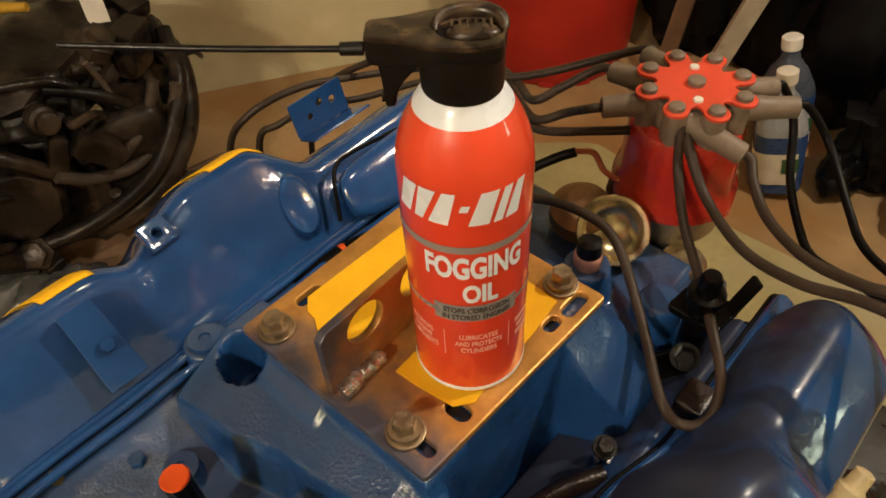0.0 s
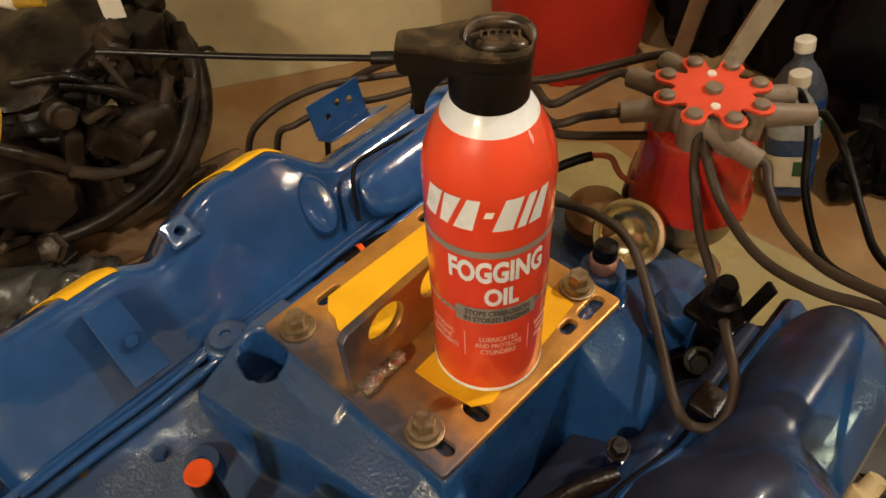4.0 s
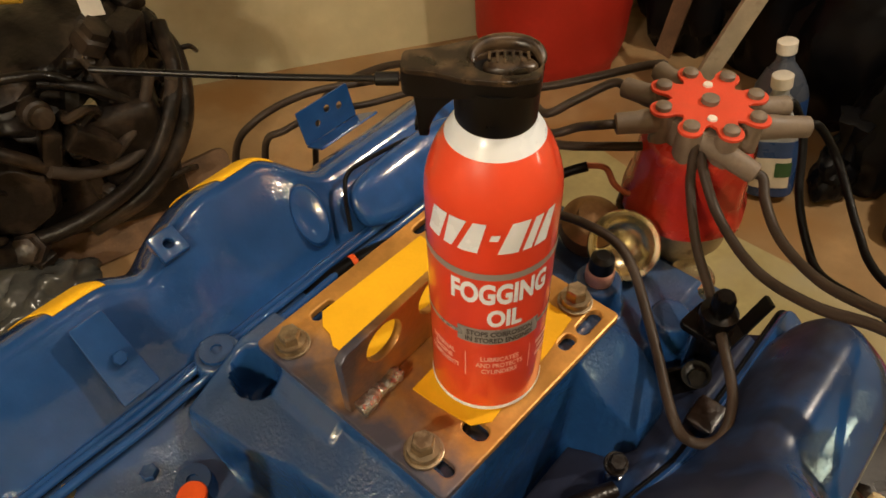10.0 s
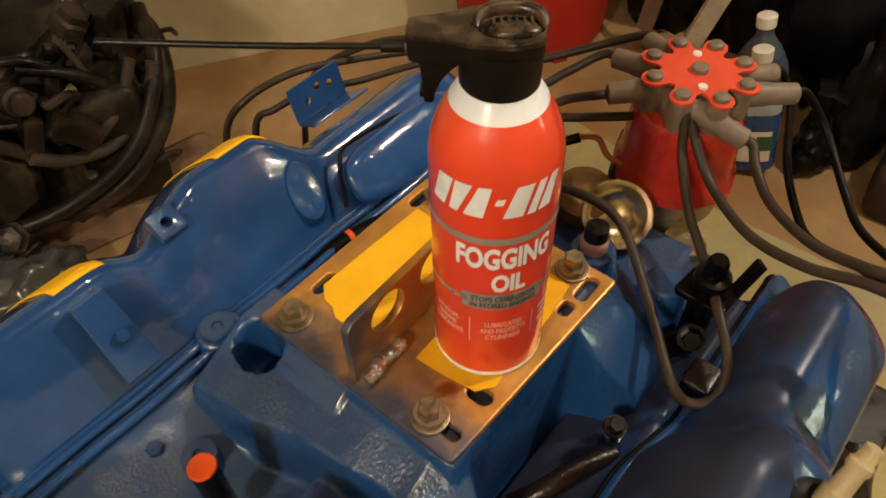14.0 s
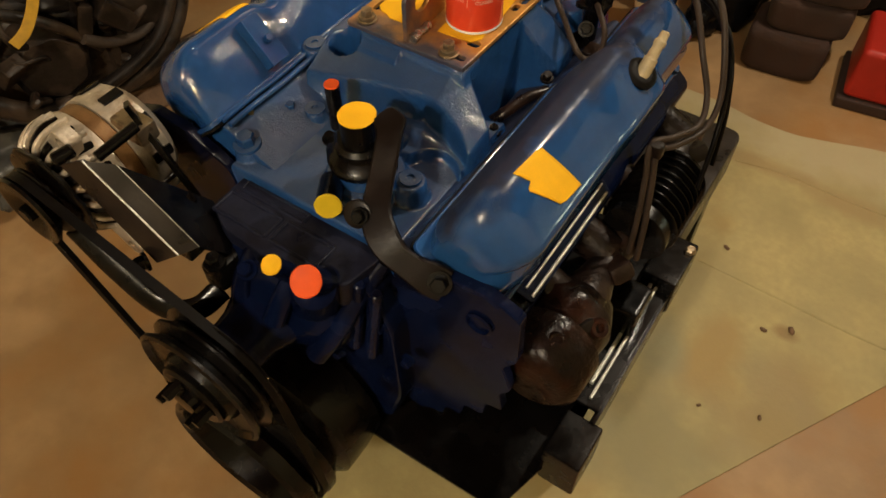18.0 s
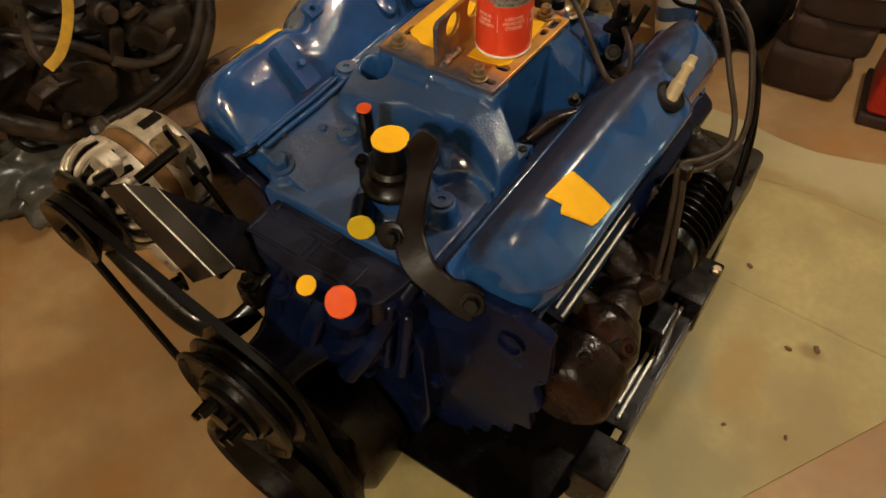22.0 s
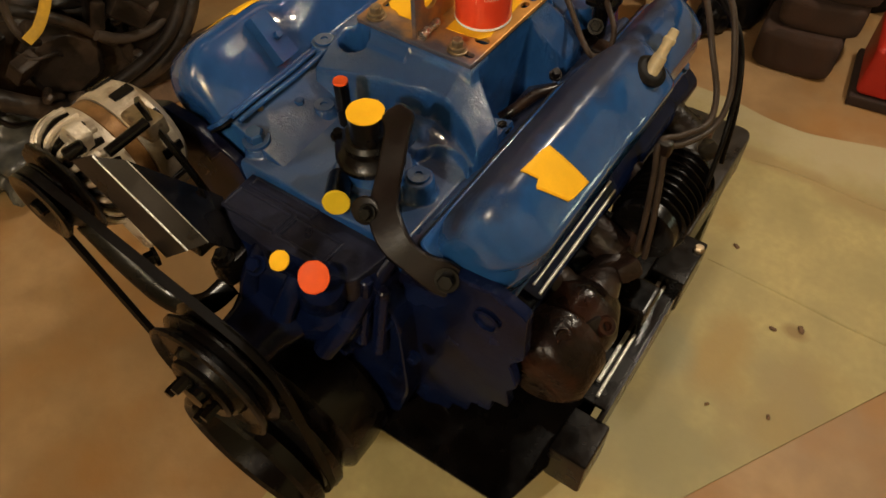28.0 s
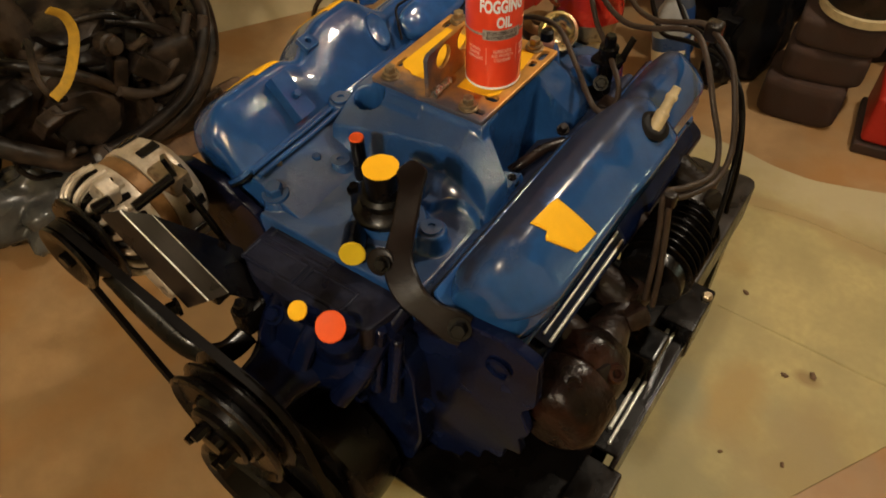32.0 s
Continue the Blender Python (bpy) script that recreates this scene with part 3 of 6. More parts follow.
cover_l, PL = valve_cover(-1, -0.185, 0.315, top_left)
cover_r, PR = valve_cover(1, -0.20, 0.278, top_right)

for u, n, r in ((0.1385, 0.0475, 0.0030), (0.1310, 0.0400, 0.0034)):
    part("inner_rail", tube(bmesh.new(), [PL(u, -0.180 + 0.046 * k, n + 0.0006 * math.sin(2.3 * k)) for k in range(10)], r, 10, 4), BLUE, cover_l, "rounded blue sealing edge")
# raised pads with bolt heads on the inner faces
for P, cov, ys in ((PL, cover_l, (-0.077,)), (PR, cover_r, ())):
    for y in ys:
        o = P(0.1395, y, 0.092)
        pad = flat([rounded([(-0.0140, -0.033), (0.0140, -0.033), (0.0120, 0.028), (-0.0120, 0.028)], 0.002)], 0.020, 0.0010, axes(o, (0, 1, 0), P(0.004, 0, 0.06) - P(0, 0, 0)))
        p1 = part("cover_pad", pad, BLUE, cov)
        hexbolt("pad_bolt", P(0.1285, y + 0.002, 0.088), P(-1, 0, 0.12) - P(0, 0, 0), 0.0052, p1, BLUE)
# dimpled square boss on the left crest and the rear baffle lump
o = PL(0.1530, -0.001, 0.1285)
part("cover_boss", flat([rounded([(-0.011, -0.011), (0.011, -0.011), (0.011, 0.011), (-0.011, 0.011)], 0.002), circle(0, 0, 0.0036, 16)], 0.010, 0.0015, axes(o, (0, 1, 0), PL(0.337, 0, 0.936) - PL(0, 0, 0))), BLUE, cover_l)
dish_m = axes(PL(0.1405, 0.098, 0.089), (0.35, 0.82, 0.1), PL(0.18, 0.1, 1) - PL(0, 0, 0)) @ Matrix.Diagonal((0.0125, 0.0235, 0.02, 1))
part("oval_dish", lathe(bmesh.new(), [(1.25, -0.8), (1.10, -0.1), (1.0, 0.03), (0.85, 0.03), (0.6, -0.05), (0.3, -0.10), (0.0, -0.11)], dish_m, 40), BLUE, cover_l, "oval dished blue plug")
bulge = bmesh.new()
bmesh.ops.create_icosphere(bulge, subdivisions=4, radius=1.0)
for v in bulge.verts:
    v.co = Vector([math.copysign(abs(c) ** 0.62, c) for c in v.co])
bm_m = axes(PL(0.137, 0.200, 0.068), (0, 1, 0), PL(0.12, 0, 1) - PL(0, 0, 0)) @ Matrix.Diagonal((0.070, 0.026, 0.014, 1))
bmesh.ops.transform(bulge, matrix=bm_m, verts=bulge.verts)
part("rear_bulge", bulge, BLUE, cover_l)
part("seam", tube(bmesh.new(), [PL(0.132, 0.116, 0.060), PL(0.1315, 0.130, 0.088), PL(0.134, 0.142, 0.0985), PL(0.136, 0.16, 0.0990), PL(0.137, 0.20, 0.0945), PL(0.137, 0.23, 0.089), PL(0.137, 0.27, 0.082)], 0.0018, 8), RUBBER, cover_l, "dark seam round the rear bulge")
# small bent tab with three holes at the outer edge of the left cover
tab = part("bracket_tab", flat([rounded([(-0.031, 0), (0.031, 0), (0.031, 0.034), (-0.031, 0.034)], 0.002), circle(-0.012, 0.014, 0.0033, 14), circle(0.002, 0.022, 0.0037, 14), circle(0.016, 0.018, 0.0037, 14)], 0.002, 0.0004, axes((-0.254, 0.208, 0.724), (0.02, 1, 0.02), (-0.25, 0, 1))), BLUE, cover_l, "small blue bracket with three holes")
part("tab_foot", flat([rounded([(-0.036, -0.03), (0.036, -0.03), (0.031, 0.004), (-0.031, 0.004)], 0.003)], 0.002, 0.0004, axes((-0.252, 0.208, 0.7235), (0, 1, 0), (-1, 0, -0.55))), BLUE, tab)


def tape_strip(P, outline, top, lift=0.0012, arc=None):
    """Masking tape laid over a cover: outline in (u, y), draped on the cover's own section."""
    bm = bmesh.new()
    rows = []
    (ua, ub), nu, ny = outline["u"], 24, 10
    for i in range(nu + 1):
        row = []
        for j in range(ny + 1):
            u = ua + (ub - ua) * i / nu
            lo, hi = outline["y"](i / nu)
            y = lo + (hi - lo) * j / ny
            row.append(bm.verts.new(drape(P, u, y, top, lift)))
        rows.append(row)
    for a, b in zip(rows, rows[1:]):
        for j in range(ny):
            bm.faces.new((a[j], a[j + 1], b[j + 1], b[j]))
    return bm


def drape(P, u, y, top, lift):
    """The point of the cover's crest over u, with rounded shoulders."""
    u0, u1, lean_in, lean_out, r_in, r_out = SHAPE[1 if P is PR else -1]
    nt, ua, uo = top(y), u0 + lean_in, u1 - lean_out
    a, b = ua + r_in, uo - r_out
    if u < a:
        d = min((a - u) / r_in, 1.0)
        n = nt - r_in + r_in * math.sqrt(max(1 - d * d, 0))
        if u < ua:
            n -= (ua - u) * 4
            u = ua
    elif u > b:
        d = min((u - b) / r_out, 1.0)
        n = nt - r_out + r_out * math.sqrt(max(1 - d * d, 0))
    else:
        n = nt + 0.0015 * math.sin(math.pi * (u - a) / (b - a))
    c = P((u0 + u1) / 2, y, nt - 0.047)
    q = P(u, y, n)
    return q + (q - c).normalized() * lift


def tape_piece(name, P, outline, top, label):
    ob = part(name, tape_strip(P, outline, top), TAPE, None, sharp=60)
    sol = ob.modifiers.new("thickness", "SOLIDIFY")
    sol.thickness = 0.0008
    return tagged(ob, label, "tape", "pieces of masking tape")


tape_piece("masking_tape", PL, {"u": (0.1565, 0.236), "y": lambda f: (-0.088 - 0.028 * f, -0.050 - 0.026 * f)}, top_left, "strip of yellow masking tape over the crest of the blue cover")
tape_piece("masking_tape", PL, {"u": (0.1575, 0.236), "y": lambda f: (0.060 - 0.03 * f, 0.104 - 0.012 * f)}, top_left, "strip of yellow masking tape over the raised blue cover")
def between(line, u):
    """Height of a broken line (u, y) at u."""
    for (a, p), (b, q) in zip(line, line[1:]):
        if u <= b:
            return p + (q - p) * (u - a) / (b - a)
    return line[-1][1]


LOW, HIGH = ((0.146, -0.133), (0.165, -0.1245), (0.1655, -0.1356), (0.201, -0.1134), (0.204, -0.080)), ((0.146, -0.131), (0.149, -0.0881), (0.204, -0.0786))
tape_piece("masking_tape", PR, {"u": (0.146, 0.204), "y": lambda f: (between(LOW, 0.146 + 0.058 * f), between(HIGH, 0.146 + 0.058 * f))}, top_right, "torn square of yellow masking tape on the valve cover")

# crankcase breather in the right cover
valve = thing("breather_valve", PR(0.181, 0.082, 0.150), "beige plastic breather valve in a black rubber grommet", "valve")
dv = Vector((0.45, -0.12, 0.88))
part("grommet", lathe(bmesh.new(), [(0.016, -0.006), (0.0185, 0.0), (0.0185, 0.003), (0.0145, 0.0055), (0.0105, 0.0065)], frame_of(PR(0.181, 0.082, 0.151), dv), 32), RUBBER, valve)
tip = Vector((0.10, 0.60, 0.72)).normalized()
base = PR(0.181, 0.082, 0.155)
part("valve_body", lathe(bmesh.new(), [(0.0078, -0.004), (0.0078, 0.016), (0.0062, 0.018), (0.0055, 0.030), (0.0068, 0.032), (0.0068, 0.036), (0.0052, 0.038), (0.0048, 0.046), (0.0028, 0.047)], frame_of(base, tip), 24), BEIGE, valve)


# ---- intake manifold: one casting, shaped as a height over the valley ----
def box_h(x, y, x0, x1, y0, y1, h, soft):
    dx = max(x0 - x, x - x1, 0)
    dy = max(y0 - y, y - y1, 0)
    d = math.hypot(dx, dy)
    return h - 0.13 * ss(d, 0, soft)


APRON = ((-0.2, -0.072), (-0.103, -0.066), (-0.046, -0.060), (-0.012, -0.0505), (0.016, -0.0475), (0.051, -0.043), (0.077, -0.047), (0.097, -0.055), (0.113, -0.0625), (0.126, -0.072))


def intake_h(x, y):
    hs = [0.640]
    # front water crossover deck
    hs.append(box_h(x, y, -0.105, 0.118, -0.198, -0.04, 0.690, 0.035))
    # hump in front of the carburettor pad: a sloping apron that ends in a lip, hollowed behind the outlet
    lip = between(APRON, x)
    if y < 0.02:
        fall = 0.52 + 0.13 * ss(x, -0.06, 0.0) - 0.50 * ss(x, 0.055, 0.115)
        apron = 0.7685 - fall * max(-0.010 - y, 0) - 0.9 * min(x - 0.004, 0) ** 2 - 0.58 * max(x - 0.068, 0)
        side_ = max(x - 0.085 - 1.45 * min(max(-y, 0), 0.030), -0.104 - x, 0)
        hs.append(apron - 0.060 * ss(lip - y, -0.004, 0.007) - 0.075 * ss(side_, 0, 0.008))
    # shelf under the lip that breaks off in an arc above the scoop
    scoop = math.hypot(x - 0.095, y + 0.102)
    hs.append(0.7045 - 0.05 * (1 - ss(scoop, 0.029, 0.037)) - 0.05 * ss(-0.088 - y, 0, 0.014) - 0.05 * ss(0.052 - x, 0, 0.02) - 0.05 * ss(x - 0.124, 0, 0.008))
    # low ring round the outlet
    d = math.hypot(x - 0.036, y + 0.135)
    hs.append(0.704 - 0.05 * ss(d, 0.042, 0.056))
    # carburettor pad with sloping flanks, the right one widening to the rear
    dx = max(-0.073 - x, x - 0.083, 0)
    dy = max(-0.012 - y, y - 0.152, 0)
    d = math.hypot(dx, dy)
    reach = 0.001 + 0.048 * ss(y, 0.104, 0.124) if x > 0 else 0.012
    hs.append(0.7735 - (0.0 if d == 0 else 0.004) - 1.05 * d - 7.0 * max(d - reach, 0) - 3.0 * max(y - 0.168, 0))
    # runners to the heads
    for yc, w in ((-0.055, 0.026), (0.03, 0.024), (0.14, 0.026), (0.225, 0.026)):
        t = abs(y - yc) / w
        if t < 1:
            hs.append((0.68 if yc == (0.03 if x > 0 else -0.055) else 0.715) - 0.40 * max(abs(x) - 0.06, 0) - 0.045 * (1 - math.sqrt(1 - t * t)))
    # rear deck
    hs.append(box_h(x, y, -0.09, 0.10, 0.15, 0.262, 0.726, 0.04))
    # bosses
    for bx, by, br, bh in ((-0.124, -0.022, 0.0160, 0.735), (0.092, -0.128, 0.0155, 0.716), (-0.099, -0.104, 0.010, 0.702), (-0.075, -0.088, 0.011, 0.703), (-0.101, -0.176, 0.014, 0.700), (0.05, 0.194, 0.016, 0.752), (0.105, 0.205, 0.014, 0.745), (-0.120, -0.146, 0.010, 0.703)):
        d = math.hypot(x - bx, y - by)
        hs.append(bh - 0.10 * ss(d, br, br + 0.012))
    # smooth union
    top = max(hs)
    s = sum(math.exp((h - top) / 0.0055) for h in hs)
    h = top + 0.0055 * math.log(s) - 0.0022
    # pocket beside the left boss, hollow under the right flank
    h -= 0.042 * (1 - ss(math.hypot((x + 0.076) / 1.1, (y + 0.020) / 0.8), 0.014, 0.021))
    front_ = 0.004 + 0.35 * (x - 0.087)
    deep = ss(x, 0.0835, 0.0885) * ss(y, front_ - 0.004, front_ + 0.004) * (1 - ss(y, 0.106, 0.114)) * (1 - ss(x, 0.140, 0.150))
    h = h * (1 - deep) + 0.625 * deep
    h -= 0.018 * (1 - ss(math.hypot((x + 0.118) / 0.5, (y + 0.150) / 1.2), 0.010, 0.026))
    return h


def height_sheet(fn, x0, x1, y0, y1, step, floor):
    bm = bmesh.new()
    nx, ny = int((x1 - x0) / step), int((y1 - y0) / step)
    rows = []
    for i in range(nx + 1):
        row = []
        for j in range(ny + 1):
            x, y = x0 + (x1 - x0) * i / nx, y0 + (y1 - y0) * j / ny
            row.append(bm.verts.new((x, y, fn(x, y))))
        rows.append(row)
    for a, b in zip(rows, rows[1:]):
        for j in range(ny):
            bm.faces.new((a[j], b[j], b[j + 1], a[j + 1]))
    edge = [r[0] for r in rows] + rows[-1][1:] + [r[-1] for r in rows[::-1]][1:] + rows[0][::-1][1:-1]
    low = [bm.verts.new((v.co.x, v.co.y, floor)) for v in edge]
    n = len(edge)
    for k in range(n):
        bm.faces.new((edge[k], low[k], low[(k + 1) % n], edge[(k + 1) % n]))
    bm.faces.new(low)
    return bm


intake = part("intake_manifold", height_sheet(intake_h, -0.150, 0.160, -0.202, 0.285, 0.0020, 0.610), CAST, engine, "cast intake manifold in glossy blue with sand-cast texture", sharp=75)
for bx, by, bz in ((-0.124, -0.022, 0.735), (0.092, -0.128, 0.716), (-0.075, -0.088, 0.703)):
    part("boss_hole", lathe(bmesh.new(), [(0.0125, -0.001), (0.0120, 0.0012), (0.0044, 0.0012), (0.0042, -0.012), (0.0, -0.012)], Matrix.Translation((bx, by, bz)), 24), CAST, intake)
    # a black disc gives each shallow hole the shade of a deep one
    part("bore", lathe(bmesh.new(), [(0.0041, -0.004), (0.0, -0.004)], Matrix.Translation((bx, by, bz)), 20), BLACK, intake, "black disc standing for the shade inside a threaded bore")
for p, d, r in (((-0.099, -0.104, 0.704), (0, 0, 1), 0.0062), ((-0.101, -0.176, 0.705), (0, -0.1, 1), 0.0110), ((0.116, -0.06, 0.70), (0.2, 0, 1), 0.007), ((-0.135, 0.09, 0.70), (-0.3, 0, 1), 0.007), ((0.138, 0.10, 0.695), (0.3, 0, 1), 0.008), ((0.138, 0.2, 0.695), (0.3, 0, 1), 0.008)):
    hexbolt("manifold_bolt", p, d, r, intake, CAST, r * 1.5)
part("brass_fitting", lathe(bmesh.new(), [(0.008, 0), (0.008, 0.006), (0.005, 0.008), (0.0045, 0.016), (0.003, 0.022)], Matrix.Translation((-0.120, -0.146, 0.703)), 6), BRASS, intake, "small brass vacuum fitting")

# lifting plate with its eye tab, bolted on the pad
lifter = thing("lifting_plate", (0.005, 0.07, 0.774), "yellowish steel lifting plate bolted on the blue manifold", "plate")
OUT = rounded([(-0.076, -0.014), (0.083, -0.014), (0.088, 0.154), (-0.074, 0.154)], 0.004)
HOLES = [slot(0.066, 0.0005, 0.0042, 0.014, 0), slot(0.069, 0.030, 0.0055, 0.006, 0), slot(0.074, 0.114, 0.0042, 0.005, 90), slot(0.076, 0.136, 0.0045, 0.014, 90), slot(-0.062, 0.032, 0.004, 0.012, 90), slot(-0.064, 0.132, 0.004, 0.012, 90)]
part("base_plate", flat([OUT] + HOLES, 0.006, 0.0012, Matrix.Translation((0, 0, 0.777))), PLATE, lifter, "", 15)
TABO = [(-0.055, 0), (0.055, 0), (0.055, 0.030), (0.046, 0.055), (-0.050, 0.055), (-0.055, 0.050)]
tabm = axes((0.0035, 0.045, 0.780), (-0.02, 1, 0), (0, 0, 1))
part("eye_tab", flat([rounded(TABO, 0.0022), circle(-0.022, 0.0375, 0.0140, 32), circle(0.022, 0.0375, 0.0140, 32)], 0.006, 0.0012, tabm), PLATE, lifter, "upright steel tab with round eyes")
WELD = mat("weld_metal", (0.62, 0.60, 0.56), 0.2, 0.9, var=0.35, scale=90, bump=0.6, bump_scale=300)
bead = bmesh.new()
tube(bead, [(0.0085 + 0.0008 * math.sin(k * 2.1), -0.006 + k * 0.0066, 0.7808 + 0.0005 * math.sin(k * 1.7)) for k in range(6)], lambda t: 0.0106 - 0.0022 * t + 0.0004 * math.sin(t * 36) + 0.0008 * math.sin(t * 7 + 1), 16, 8, 0.6)
part("weld_bead", bead, WELD, lifter, "lumpy silvery weld bead")
for x, y in ((-0.056, 0.0), (0.056, 0.0), (0.060, 0.143), (-0.054, 0.143)):
    bolt = hexbolt("hold_down_bolt", (x, y, 0.7868), (0, 0, 1), 0.0070, lifter, STEEL, 0.0098, 0.0080)
    part("lock_washer", lathe(bmesh.new(), [(0.0110, 0.7802), (0.0116, 0.7808), (0.0116, 0.7824), (0.0108, 0.7828)], Matrix.Translation((x, y, 0)), 28), STEEL, bolt)


def tape_flat(name, outline, z, label):
    return tagged(part(name, flat([outline], 0.0008, 0.0, Matrix.Translation((0, 0, z))), TAPE), label, "tape", "pieces of masking tape")


tape_flat("masking_tape", [(-0.061, 0.030), (-0.052, 0.022), (-0.044, 0.021), (-0.036, 0.016), (-0.001, 0.018), (-0.001, 0.118), (-0.058, 0.122)], 0.7806, "yellow masking tape stuck on the lifting plate beside the tab")
tape_flat("masking_tape", [(0.0236, 0.0255), (0.042, 0.0265), (0.0658, 0.0295), (0.0735, 0.0394), (0.0717, 0.0533), (0.070, 0.10), (0.0665, 0.130), (0.020, 0.134)], 0.7806, "yellow masking tape under the spray can on the lifting plate")


# ---- capped pipes ----
def capped_pipe(name, p, d, r, length, cap, pipe_mat, label):
    d = Vector(d).normalized()
    p = Vector(p)
    ob = thing(name, p - d * length, label, "pipe", "capped openings")
    part("pipe", lathe(bmesh.new(), [(r * 1.0, 0), (r * 1.0, length - 0.001), (r * 0.8, length - 0.001)], frame_of(p - d * length, d), 32), pipe_mat, ob)
    part("masking", lathe(bmesh.new(), [(r * 1.02, -0.0005), (r * 1.03, 0.0006), (r * 0.95, 0.0016), (r * 0.4, 0.0009), (0, 0.0013)], frame_of(p, d), 32, lambda a: 1 + 0.012 * math.sin(9 * a) + 0.01 * math.sin(4 * a)), cap, ob)
    return ob


neck = capped_pipe("thermostat_outlet", (0.041, -0.143, 0.790), (0.0, -0.02, 1), 0.0192, 0.034, TAPE, BLACK, "black coolant outlet masked with a yellow disc")
part("outlet_collar", lathe(bmesh.new(), [(0.036, 0.0), (0.037, 0.006), (0.034, 0.011), (0.026, 0.016), (0.025, 0.022), (0.0265, 0.025), (0.0225, 0.030)], frame_of((0.040, -0.142, 0.728), (0.0, -0.02, 1)), 36, lambda a: 1 + 0.18 * max(math.cos(2 * a), 0) ** 3), BLACK, neck)
for x in (-0.002, 0.075):
    hexbolt("outlet_bolt", (x, -0.143, 0.737), (0, -0.15, 1), 0.006, neck, BLACK, 0.009)
part("outlet_base", lathe(bmesh.new(), [(0.038, 0), (0.034, 0.012), (0.031, 0.03), (0.033, 0.041)], frame_of((0.036, -0.135, 0.688), (0.0, -0.05, 1)), 36), CAST, neck)
capped_pipe("heater_pipe", (-0.030, -0.100, 0.767), (0, 0.0, 1), 0.0084, 0.060, ORANGE, BLACK, "slim black pipe capped in orange")
capped_pipe("bypass_pipe", (0.042, -0.205, 0.713), (0.55, -0.75, 0.30), 0.0142, 0.050, DULLTAPE, BLACK, "short black pipe masked with a yellow disc")
capped_pipe("pump_inlet", (0.085, -0.291, 0.713), (0.15, -0.55, 0.75), 0.0160, 0.07, ORANGE, SHADEBLUE, "blue water pump inlet in painted shade, capped in orange")
capped_pipe("pump_pipe", (0.042, -0.293, 0.710), (0.05, -0.45, 0.85), 0.0105, 0.06, TAPE, SHADEBLUE, "slim blue pump pipe in painted shade, masked with a yellow disc")

# ---- front of the engine: timing cover and water pump ----
TC = rounded([(-0.105, 0.36), (0.12, 0.36), (0.145, 0.45), (0.14, 0.60), (0.105, 0.672), (-0.085, 0.672), (-0.13, 0.60), (-0.135, 0.45)], 0.02)
timing = part("timing_cover", flat([TC], 0.05, 0.006, axes((0, -0.215, 0), (1, 0, 0), (0, 0, 1))), SHADEBLUE, engine, "blue timing cover with raised ribs, shade painted into its colour")
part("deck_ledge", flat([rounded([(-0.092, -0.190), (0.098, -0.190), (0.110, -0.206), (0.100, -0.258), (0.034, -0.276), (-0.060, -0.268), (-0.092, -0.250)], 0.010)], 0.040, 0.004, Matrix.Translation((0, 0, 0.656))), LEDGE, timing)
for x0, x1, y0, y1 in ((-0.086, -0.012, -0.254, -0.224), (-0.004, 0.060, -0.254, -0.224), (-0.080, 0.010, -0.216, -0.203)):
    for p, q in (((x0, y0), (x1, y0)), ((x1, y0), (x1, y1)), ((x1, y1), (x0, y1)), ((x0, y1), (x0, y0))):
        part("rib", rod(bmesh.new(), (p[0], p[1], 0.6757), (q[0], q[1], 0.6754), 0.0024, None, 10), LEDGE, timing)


def bar_web(p, q):
    """A slanted stiffening web on the cover's front."""
    return rod(bmesh.new(), p, q, 0.007, 0.009, 12, 0.002)


pump = part("water_pump", lathe(bmesh.new(), [(0.092, 0.0), (0.095, 0.02), (0.085, 0.040), (0.060, 0.052), (0.045, 0.06), (0.036, 0.085), (0.032, 0.125)], axes((0.0, -0.235, 0.575), (1, 0, 0), (0, 0, 1)), 48, lambda a: 1 + 0.10 * math.sin(3 * a + 0.5)), SHADEBLUE, engine, "blue water pump housing, shade painted into its colour")
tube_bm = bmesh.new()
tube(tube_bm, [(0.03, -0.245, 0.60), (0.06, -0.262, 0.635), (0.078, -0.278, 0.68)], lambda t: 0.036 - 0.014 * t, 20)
part("inlet_arm", tube_bm, SHADEBLUE, pump)
for x in (0.105, 0.128):
    part("web", bar_web((x, -0.242, 0.668), (x - 0.012, -0.252, 0.55)), SHADEBLUE, timing)
part("cover_rib", tube(bmesh.new(), [(0.108, -0.206, 0.664), (0.100, -0.240, 0.640), (0.088, -0.268, 0.600), (0.070, -0.290, 0.560)], lambda t: 0.011 + 0.003 * t, 14), SHADEBLUE, timing)
part("cover_rib", tube(bmesh.new(), [(0.040, -0.262, 0.672), (0.036, -0.284, 0.645), (0.028, -0.300, 0.610)], lambda t: 0.010 + 0.004 * t, 14), SHADEBLUE, timing)
part("cover_rib", tube(bmesh.new(), [(-0.020, -0.262, 0.668), (-0.024, -0.285, 0.635), (-0.022, -0.300, 0.600)], lambda t: 0.008 + 0.006 * t, 14), SHADEBLUE, timing)
for k in range(8):
    a = 2 * math.pi * k / 8 + 0.2
    hexbolt("pump_bolt", (0.088 * math.cos(a), -0.262, 0.575 + 0.088 * math.sin(a)), (0, -1, 0), 0.0065, pump, SHADEBLUE, 0.009)
hexbolt("cover_stud", (0.009, -0.300, 0.685), (0.1, -0.5, 0.8), 0.008, pump, SHADEBLUE, 0.011)
